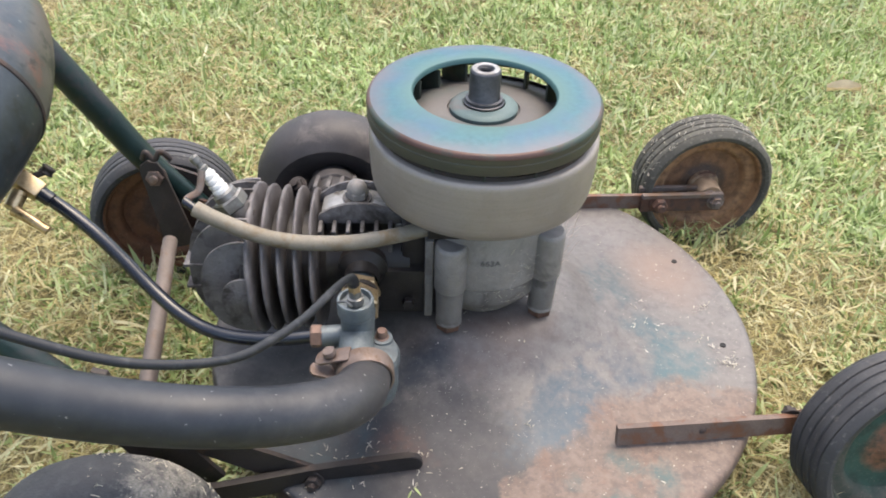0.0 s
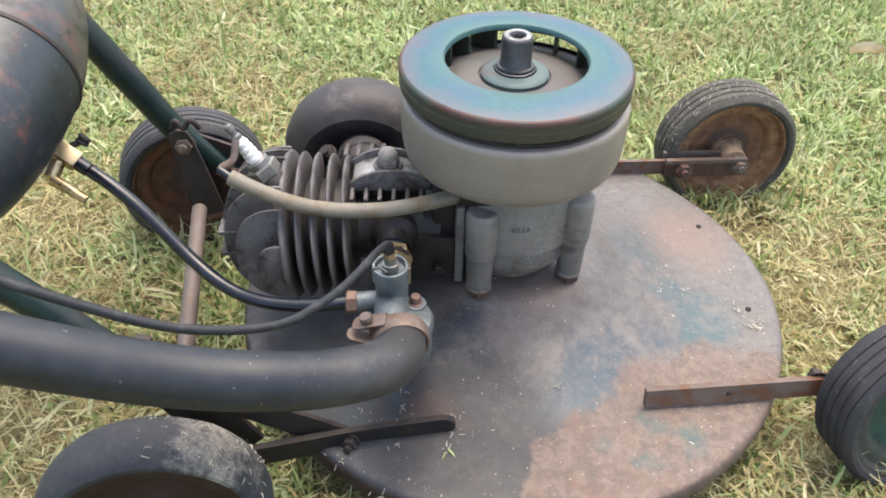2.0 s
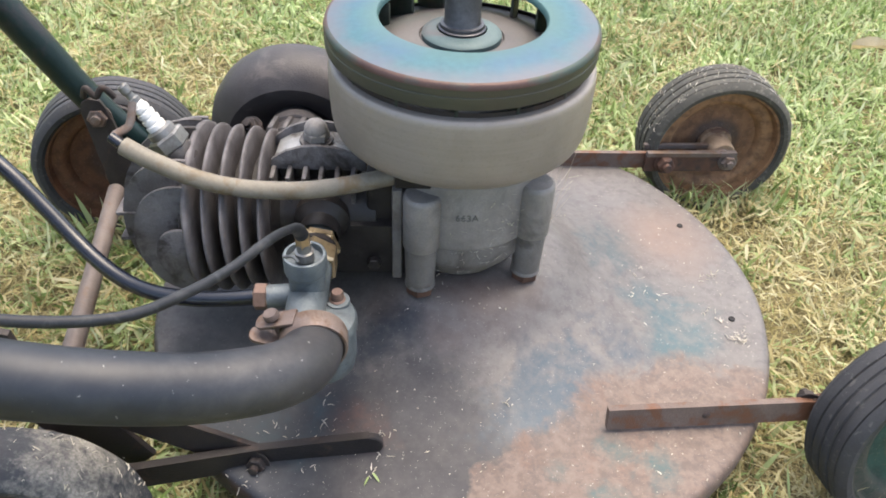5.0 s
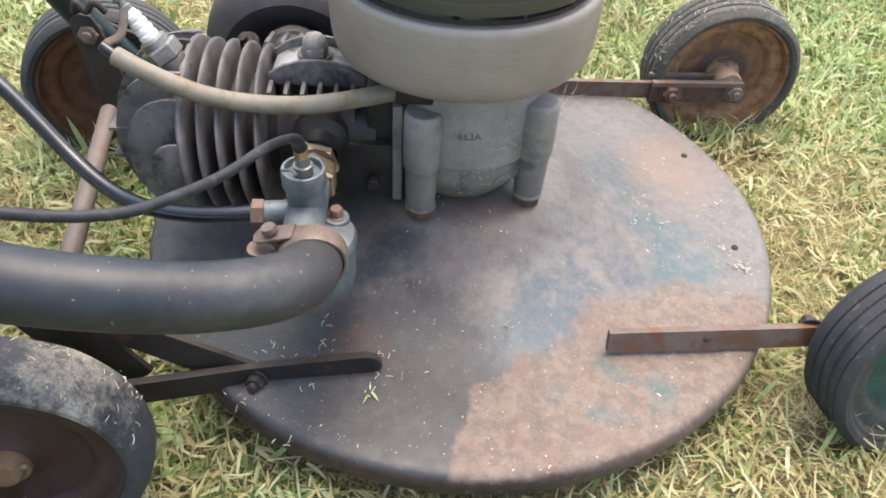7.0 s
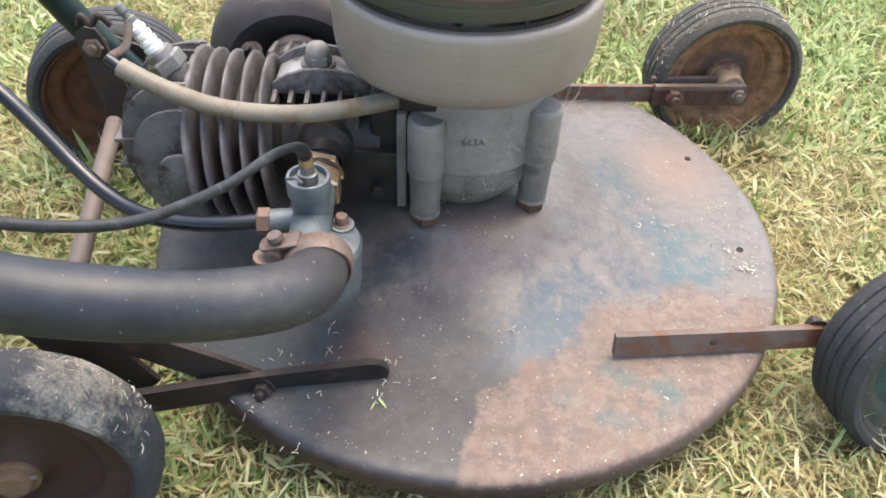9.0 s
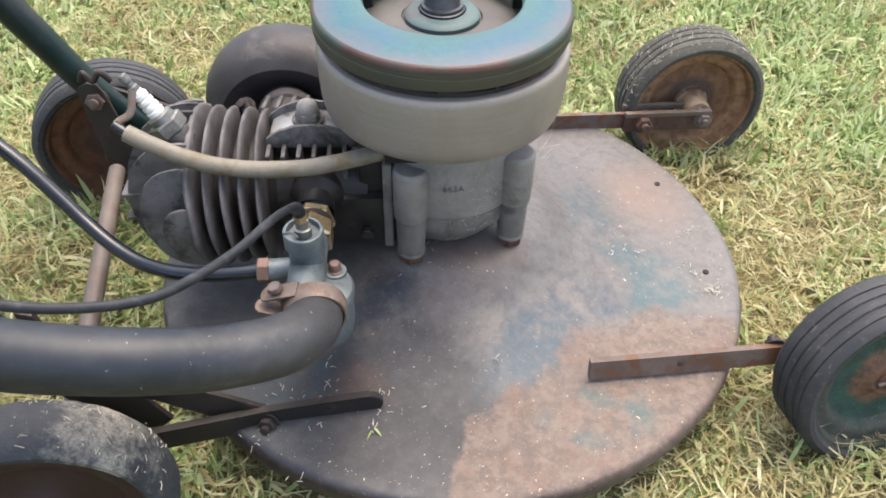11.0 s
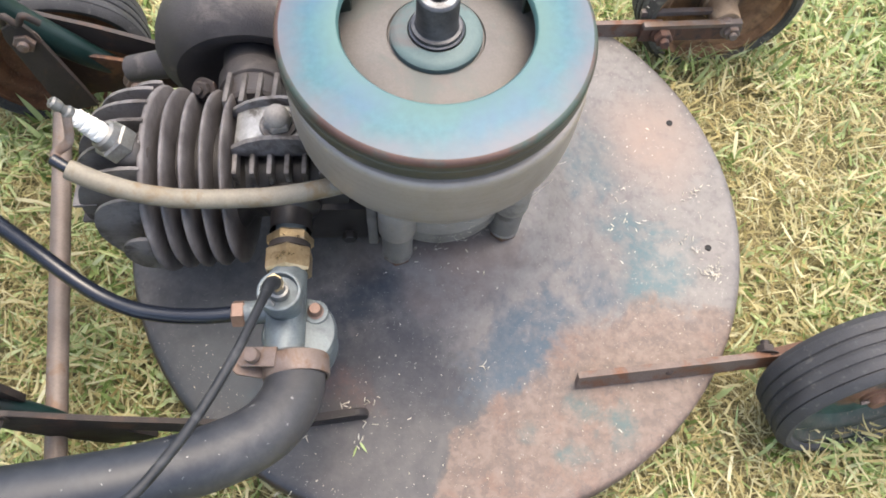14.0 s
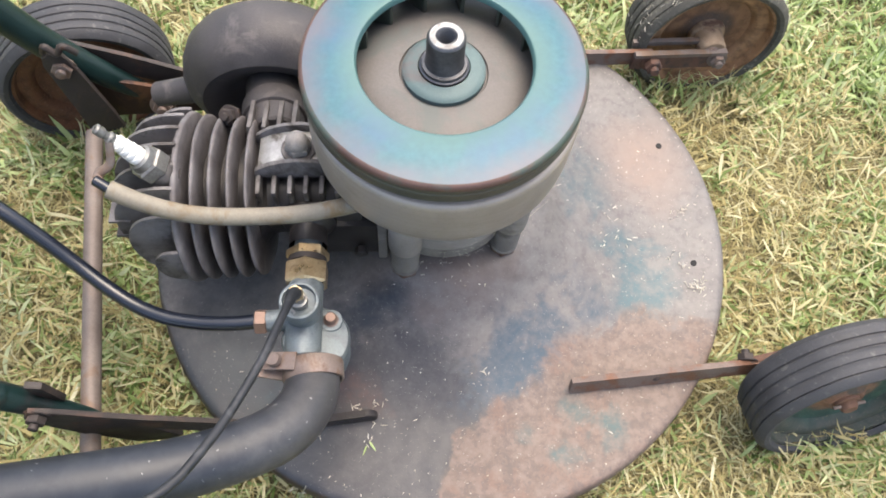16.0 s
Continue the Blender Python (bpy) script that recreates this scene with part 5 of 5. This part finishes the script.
def make_plug():
    tip, low = Vector((-0.2290, -0.0262, 0.2570)), Vector((-0.1990, -0.0290, 0.2080))
    d = (tip - low).normalized()
    m = aim(low, d)
    plug = part("spark_plug", hexagon(low + d * 0.006, d, 0.0130, 0.0110), plug_steel, mower, "plated spark plug body")
    part("shell", lathe([(0.0100, -0.006), (0.0100, -0.004), (0.0105, -0.002), (0.0112, 0.004), (0.0105, 0.0065), (0, 0.0065)], m, 28), cast_dark, plug)
    prof = [(0.0098, 0.0165), (0.0092, 0.0215), (0.0072, 0.0230)]
    part("collar", lathe(prof, m, 28), plug_steel, plug)
    prof = [(0.0064, 0.0215)]
    for i in range(4):
        z = 0.0235 + 0.0048 * i
        prof += [(0.0066 - 0.0003 * i, z), (0.0066 - 0.0003 * i, z + 0.0026), (0.0056 - 0.0003 * i, z + 0.0032), (0.0056 - 0.0003 * i, z + 0.0042)]
    prof += [(0.0040, 0.0440), (0, 0.0440)]
    part("insulator", lathe(prof, m, 24), ceramic, plug, "white ribbed ceramic insulator")
    part("terminal", lathe([(0.0040, 0.0435), (0.0042, 0.0470), (0.0028, 0.0480), (0.0028, 0.0510), (0.0036, 0.0520), (0.0036, 0.0570), (0.0024, 0.0580), (0.0012, 0.0580), (0.0012, 0.0560), (0, 0.0560)], m, 18), plug_steel, plug, "bare metal terminal")
    k = low + d * 0.046
    part("ignition_clip", tube([k + Vector((0, -0.003, 0.0)), k + Vector((-0.002, -0.012, -0.012)), (-0.2330, -0.0440, 0.2310), (-0.2310, -0.0500, 0.2300), (-0.2240, -0.0540, 0.2275)], 0.0030, 12, 8, None, 0.5), rod_steel, plug, "bent flat metal lead clip")
    part("lead_end", rod((-0.2345, -0.0490, 0.2325), (-0.2235, -0.0545, 0.2275), 0.0036), line_rubber, plug, "black end of the ignition lead")


make_plug()
part("ignition_lead", tube([(-0.2255, -0.0540, 0.2290), (-0.21, -0.0585, 0.2225), (-0.19, -0.0615, 0.2145), (-0.17, -0.0615, 0.2070), (-0.15, -0.0598, 0.2022), (-0.13, -0.0583, 0.2002), (-0.11, -0.0570, 0.2002), (-0.09, -0.0550, 0.2022), (-0.07, -0.0520, 0.2050), (-0.045, -0.0460, 0.2080)], 0.0061, 18), sleeve_mat, mower, "yellowed plastic sleeve over the ignition lead")


def make_muffler():
    c = Vector((-0.138, 0.0711, 0.1525))
    m = aim(c, (-0.025, 1, 0.10))
    prof = [(0, 0.016), (0.022, 0.015), (0.034, 0.008), (0.047, 0.000), (0.056, -0.001), (0.062, 0.003), (0.068, 0.009), (0.0720, 0.018), (0.0732, 0.030), (0.0715, 0.042), (0.066, 0.051), (0.050, 0.057), (0, 0.059)]
    muffler = part("muffler", lathe(prof, m, 72), muffler_black, mower, "round sooty black exhaust muffler")
    n0, n1 = Vector((-0.1300, 0.018, 0.1790)), Vector((-0.1370, 0.080, 0.1640))
    nd = (n1 - n0).normalized()
    nm = aim(n0, nd)
    part("neck", rod(n0, n1, 0.0225, None, 36, 0.002), muffler_black, muffler)
    part("neck_clamp", lathe([(0.0228, 0.020), (0.0248, 0.0208), (0.0252, 0.036), (0.0240, 0.038), (0.0228, 0.038)], nm, 40), muffler_black, muffler, "dark clamp band")
    ear = Vector((-0.1620, 0.0290, 0.1930))
    part("clamp_ear", box((0.012, 0.010, 0.014), aim(ear, (0.3, 1, 0.2)), 0.002), steel_dark, muffler)
    bolt(ear + Vector((0, -0.002, 0.004)), (-0.2, -0.6, 0.7), 0.006, 0.006, steel_dark, muffler)
    part("outlet", tube([(-0.185, 0.098, 0.142), (-0.215, 0.098, 0.134), (-0.2420, 0.1010, 0.1240)], [0.0125, 0.0115, 0.0105], 24), muffler_black, muffler, "short black outlet pipe")
    for k in range(4):
        part("neck_rib", box((0.0034, 0.030, 0.015), Matrix.Translation((-0.1450 + 0.0105 * k, 0.0235, 0.1960)) @ Matrix.Rotation(radians(-14), 4, "X"), 0.0009), cast_dark, muffler)


make_muffler()


def make_carburettor():
    kx, ky = -0.1032, -0.1195
    body = part("carburettor", lathe([(0, 0.148), (0.0112, 0.148), (0.0114, 0.152), (0.0114, 0.1825), (0.0120, 0.1840), (0.0130, 0.1848), (0.0134, 0.1860), (0.0134, 0.1962), (0.0130, 0.1976), (0.0122, 0.1980), (0.0112, 0.1978), (0.0108, 0.1962), (0.0106, 0.1935), (0.0070, 0.1930), (0, 0.1932)], Matrix.Translation((kx, ky, 0)), 40), carb_metal, mower, "blue-grey zinc carburettor body")
    part("cable_guide", lathe([(0.0060, 0.194), (0.0060, 0.2000), (0.0045, 0.2005), (0.0045, 0.2060), (0, 0.2060)], Matrix.Translation((kx, ky, 0)), 20), plug_steel, body)
    part("ferrule", hexagon((kx, ky, 0.2040), (-0.05, -0.08, 1), 0.0046, 0.0110), brass, body, "small brass cable ferrule")
    part("cap_clip", tube([(kx - 0.012, ky - 0.004, 0.198), (kx - 0.006, ky - 0.006, 0.200), (kx - 0.002, ky - 0.010, 0.1995)], 0.0010, 8), plug_steel, body)
    bm = rod((kx + 0.004, ky + 0.002, 0.1620), (kx - 0.0265, ky - 0.0012, 0.1618), 0.0078, None, 24)
    part("fuel_inlet", bm, carb_metal, body, "fuel inlet stub")
    part("inlet_nut", hexagon((kx - 0.0255, ky - 0.0012, 0.1618), (-1, -0.03, 0), 0.0088, 0.0085), copper, body, "copper-coloured hexagon nut")
    # float bowl to the side, with its lid and screw
    bx, by = -0.0955, -0.1315
    bowl = [(0, 0.112), (0.018, 0.112), (0.0215, 0.116), (0.0228, 0.124), (0.0228, 0.148), (0.0240, 0.1490), (0.0240, 0.1540), (0.0225, 0.1565), (0.012, 0.1585), (0, 0.159)]
    part("float_bowl", lathe(bowl, Matrix.Translation((bx, by, 0)), 48), carb_metal, body, "round float bowl")
    lug = [(0.008 * math.cos(2 * math.pi * k / 20), 0.008 * math.sin(2 * math.pi * k / 20)) for k in range(20)]
    part("lug", prism(lug, 0.010, Matrix.Translation((-0.0850, -0.1194, 0.1500)), 0.001), carb_metal, body)
    part("screw", lathe([(0.0052, 0.1595), (0.0054, 0.1605), (0.0042, 0.1612), (0.0042, 0.1655), (0.0034, 0.1668), (0, 0.1668)], Matrix.Translation((-0.0850, -0.1194, 0)), 16), copper, body, "copper screw")
    # inlet tract to the engine
    tract = aim((kx, ky, 0.1640), (0, 1, 0))
    part("tract", lathe([(0.0115, -0.036), (0.0125, -0.030), (0.0125, 0.026), (0.0100, 0.030), (0.0100, 0.072), (0, 0.072)], tract, 32), carb_metal, body)
    part("union_nut", hexagon((kx, ky + 0.0250, 0.1630), (0, 1, 0), 0.0163, 0.0168, None, 30), brass, body, "large brass union nut")
    part("lock_nut", hexagon((kx, ky + 0.0450, 0.1630), (0, 1, 0), 0.0156, 0.0082, None, 12), brass, body, "thin brass lock nut")
    part("union_ring", lathe([(0.0125, 0.0410), (0.0138, 0.0415), (0.0138, 0.0455), (0.0125, 0.0460)], tract, 32), steel_dark, body)
    part("stub", lathe([(0.014, 0.055), (0.014, 0.068), (0.020, 0.074), (0.020, 0.082)], tract, 32), oily, body)


make_carburettor()

HOSE = [(-0.0965, -0.1500, 0.1600), (-0.0958, -0.166, 0.1615), (-0.0985, -0.181, 0.1675), (-0.1075, -0.1965, 0.1755), (-0.1230, -0.2085, 0.1825), (-0.1479, -0.2195, 0.1900), (-0.1757, -0.2291, 0.2005), (-0.2050, -0.2358, 0.2105), (-0.2350, -0.2435, 0.2250), (-0.2765, -0.2556, 0.2520), (-0.34, -0.270, 0.293), (-0.45, -0.290, 0.360)]
hose = part("air_hose", tube(HOSE, 0.0185, 32), hose_rubber, mower, "thick smooth black rubber air hose")
ear = Vector((-0.1189, -0.1536, 0.1760))
cm = aim((-0.0955, -0.157, 0.1602), (0.10, -1, 0.02))
clamp = part("hose_clamp", lathe([(0.0188, -0.0065), (0.0202, -0.0065), (0.0207, -0.0050), (0.0207, 0.0050), (0.0202, 0.0065), (0.0188, 0.0065)], cm, 48), clamp_rust, mower, "rusty hose clamp band with bolted ears")
out = [(-0.010, -0.0062), (0.012, -0.0062), (0.012, 0.0062), (-0.010, 0.0062), (-0.0125, 0.0040), (-0.0135, 0.0), (-0.0125, -0.0040)]
part("clamp_ear", prism(out, 0.0022, Matrix.Translation((-0.1165, -0.1535, 0.1735)) @ Matrix.Rotation(radians(-18), 4, "Y") @ Matrix.Rotation(radians(-6), 4, "Z"), 0.0006), clamp_rust, clamp)
part("clamp_ear", prism(out, 0.0022, Matrix.Translation((-0.1215, -0.1560, 0.1600)) @ Matrix.Rotation(radians(14), 4, "Y") @ Matrix.Rotation(radians(-6), 4, "Z"), 0.0006), clamp_rust, clamp)
bm = lathe([(0, 0.0040), (0.0042, 0.0036), (0.0048, 0.0020), (0.0048, 0.0), (0.0022, 0.0), (0.0022, -0.022), (0, -0.022)], aim((-0.1195, -0.1537, 0.1770), (-0.28, 0, 1)), 18)
part("clamp_screw", bm, clamp_rust, clamp)
part("clamp_nut", hexagon((-0.1170, -0.1540, 0.1540), (-0.2, 0, 1), 0.0065, 0.0050), steel_rust, clamp)

part("fuel_line", tube([(-0.1370, -0.1208, 0.1618), (-0.150, -0.1215, 0.1605), (-0.165, -0.1210, 0.1590), (-0.18, -0.1195, 0.1578), (-0.20, -0.1155, 0.1572), (-0.22, -0.1075, 0.1580), (-0.24, -0.0960, 0.1630), (-0.26, -0.0825, 0.1730), (-0.28, -0.0700, 0.1890), (-0.30, -0.0590, 0.2060), (-0.318, -0.050, 0.2180), (-0.334, -0.0425, 0.2260)], 0.0052, 16), line_rubber, mower, "glossy black fuel line")
part("throttle_cable", tube([(-0.1036, -0.1215, 0.2140), (-0.1043, -0.1260, 0.2215), (-0.1060, -0.1390, 0.2320), (-0.1095, -0.1560, 0.2415), (-0.1137, -0.1730, 0.2486), (-0.1247, -0.2004, 0.2550), (-0.1367, -0.2258, 0.2636), (-0.1532, -0.2504, 0.2730), (-0.1788, -0.265, 0.2830), (-0.2077, -0.2744, 0.2965), (-0.2471, -0.280, 0.320), (-0.31, -0.285, 0.36), (-0.42, -0.29, 0.43)], [0.0044, 0.0040] + [0.0026] * 11, 14), cable_rubber, mower, "dull black throttle cable")


def make_tank():
    a = Vector((0.0216, 0.9711, 0.2377)).normalized()
    c = Vector((-0.3791, -0.0351, 0.3062))
    m = aim(c, a)
    R, front, back = 0.0546, 0.1493, 0.1295

    def shell(length, power, sign):
        out = []
        for i in range(25):
            s = math.sin(math.pi / 2 * i / 24)
            out.append((R * max(0.0, 1 - s ** power) ** (1 / power), sign * length * s))
        return out

    tank = part("fuel_tank", lathe(shell(front, 2.1, -1), m, 72), tank_mat, mower, "dark painted round fuel tank with worn patches")
    part("back_shell", lathe(shell(back, 1.6, 1), m, 72), tank_tan, tank, "brown rubbed half of the tank")
    part("seam", lathe([(R - 0.0006, -0.0026), (R + 0.0009, -0.0016), (R + 0.0012, 0.0002), (R + 0.0009, 0.0018), (R - 0.0006, 0.0026)], m, 72), steel_dark, tank, "dark rolled seam")
    part("bracket", rod(c + a * 0.110, (-0.405, 0.107, 0.322), 0.008), steel_dark, tank)
    q = Vector((-0.3600, -0.0340, 0.2420))
    d = Vector((0.62, -0.18, -0.42)).normalized()
    part("tap_stub", rod(q - d * 0.030, q, 0.0085, None, 20), brass, tank)
    tap = part("fuel_tap", box((0.013, 0.013, 0.028), aim(q + d * 0.006, d, 20), 0.0012), brass, tank, "square brass fuel tap")
    part("tap_ring", rod(q + d * 0.018, q + d * 0.030, 0.0058, None, 16), line_rubber, tank)
    k = q + d * 0.006
    part("tap_stem", rod(k + Vector((0.006, 0.004, 0.003)), k + Vector((0.014, 0.009, 0.004)), 0.0024, None, 10), steel_dark, tank)
    part("tap_knob", lathe([(0, 0), (0.0050, 0), (0.0056, 0.0008), (0.0048, 0.0020), (0.0048, 0.0040), (0.0056, 0.0050), (0.0050, 0.0062), (0, 0.0066)], aim(k + Vector((0.0125, 0.009, 0.002)), (0.5, 0.45, 0.6)), 14), steel_dark, tank, "small dark ribbed knob")
    part("tap_boss", rod(k + Vector((-0.002, -0.006, -0.004)), k + Vector((-0.006, -0.018, -0.012)), 0.0062, None, 16), brass, tank)
    lever = k + Vector((-0.006, -0.018, -0.012))
    part("tap_lever", tube([lever + Vector((0.002, -0.001, 0.000)), lever + Vector((0.013, -0.004, -0.006)), lever + Vector((0.026, -0.008, -0.014))], [0.0046, 0.0040, 0.0036], 12), brass, tank, "round brass tap lever")


make_tank()

# ---- clippings lying on the deck ----
def deck_chaff():
    r = np.random.default_rng(21)
    n = 620
    a, q = r.uniform(-2.6, 1.5, n), 0.095 + 0.145 * np.sqrt(r.uniform(0, 1, n))
    x, y = CX + q * np.cos(a), CY + q * np.sin(a)
    size = np.where(r.uniform(0, 1, n) < 0.97, 0.0004 + 0.0012 * r.uniform(0, 1, n) ** 2, r.uniform(0.0020, 0.0045, n))
    # small heaps by the bolt holes and on the open deck
    for cx, cy, k in ((0.2205, -0.0540, 16), (0.2260, -0.0580, 10), (0.2130, -0.0360, 8), (0.2228, 0.0199, 6), (0.1552, 0.0175, 5), (0.1424, -0.0181, 5), (-0.0611, -0.1857, 6), (0.1700, -0.0080, 3), (-0.070, -0.160, 6)):
        x = np.append(x, cx + r.normal(0, 0.0028, k))
        y = np.append(y, cy + r.normal(0, 0.0028, k))
        size = np.append(size, r.uniform(0.0015, 0.0060, k))
    n = 60
    a, q = r.uniform(-2.4, 1.2, n), r.uniform(0.236, 0.2465, n)
    x, y = np.append(x, CX + q * np.cos(a)), np.append(y, CY + q * np.sin(a))
    size = np.append(size, r.uniform(0.0006, 0.0026, n))
    n = 14
    x, y = np.append(x, r.uniform(-0.05, 0.06, n)), np.append(y, -0.064 + r.normal(0, 0.006, n))
    size = np.append(size, r.uniform(0.0008, 0.0040, n))
    z = np.array([deck_height(v) for v in np.hypot(x - CX, y - CY)]) + 0.0012
    blades("deck_clippings", np.stack([x, y], 1), z, size, np.minimum(size * 0.5, 0.0008), r.uniform(1.25, 1.5, len(x)), chaff, r, "pale bits of dry grass scattered on the deck", "dry grass", 0.30)
    tip = np.array([[-0.0600, -0.1850], [-0.0625, -0.1880]])
    blades("green_clipping", tip, np.full(2, deck_height(0.202) + 0.0015), np.array([0.009, 0.008]), np.array([0.0018, 0.0016]), np.array([1.4, 1.35]), green_blades, r, "fresh green grass clipping lying on the deck", "grass clipping", 0.1)


deck_chaff()


def stems(name, label, category, curves, mat_s, r0):
    """Thin curled strands in one piece."""
    bm = bmesh.new()
    for pts in curves:
        tube(pts, [r0] * (len(pts) - 1) + [r0 * 0.4], 5, 5, bm)
    return tagged(part(name, bm, mat_s), label, category, kind="stuff")


def loose_stems():
    r = random.Random(12)
    curves = []
    for cx, cy, k, size in ((-0.0600, -0.1600, 4, 0.006), (-0.0580, -0.1730, 3, 0.005), (0.2200, -0.0560, 7, 0.006), (0.2260, -0.0480, 5, 0.005), (0.2085, -0.0240, 4, 0.006), (0.1600, -0.0120, 4, 0.005),
                            (0.1450, 0.0120, 3, 0.005), (0.2150, 0.0180, 4, 0.005), (0.0250, -0.1330, 2, 0.007), (-0.0950, -0.1480, 5, 0.007), (-0.1200, -0.1600, 4, 0.006), (-0.1449, -0.1897, 4, 0.005),
                            (-0.1347, -0.1545, 3, 0.006), (-0.0993, -0.1833, 3, 0.004), (-0.0556, -0.1573, 4, 0.005), (-0.0902, -0.1301, 3, 0.005), (-0.1174, -0.2140, 3, 0.006), (0.0300, -0.1300, 2, 0.005)):
        for _ in range(k):
            x, y, a = cx + r.gauss(0, size * 0.8), cy + r.gauss(0, size * 0.8), r.uniform(0, 6.28)
            step = size * r.uniform(0.10, 0.36)
            pts, bend = [], r.uniform(-0.45, 0.45)
            for i in range(4):
                z = deck_height(math.hypot(x - CX, y - CY)) + 0.0008 + 0.0010 * math.sin(i * 1.05) * r.uniform(0.2, 1.0)
                pts.append((x, y, z))
                x, y, a = x + step * math.cos(a), y + step * math.sin(a), a + bend
            curves.append(pts)
    stems("dry_stems", "curled dry grass stems lying on the deck", "dry grass", curves, chaff, 0.00030)


loose_stems()
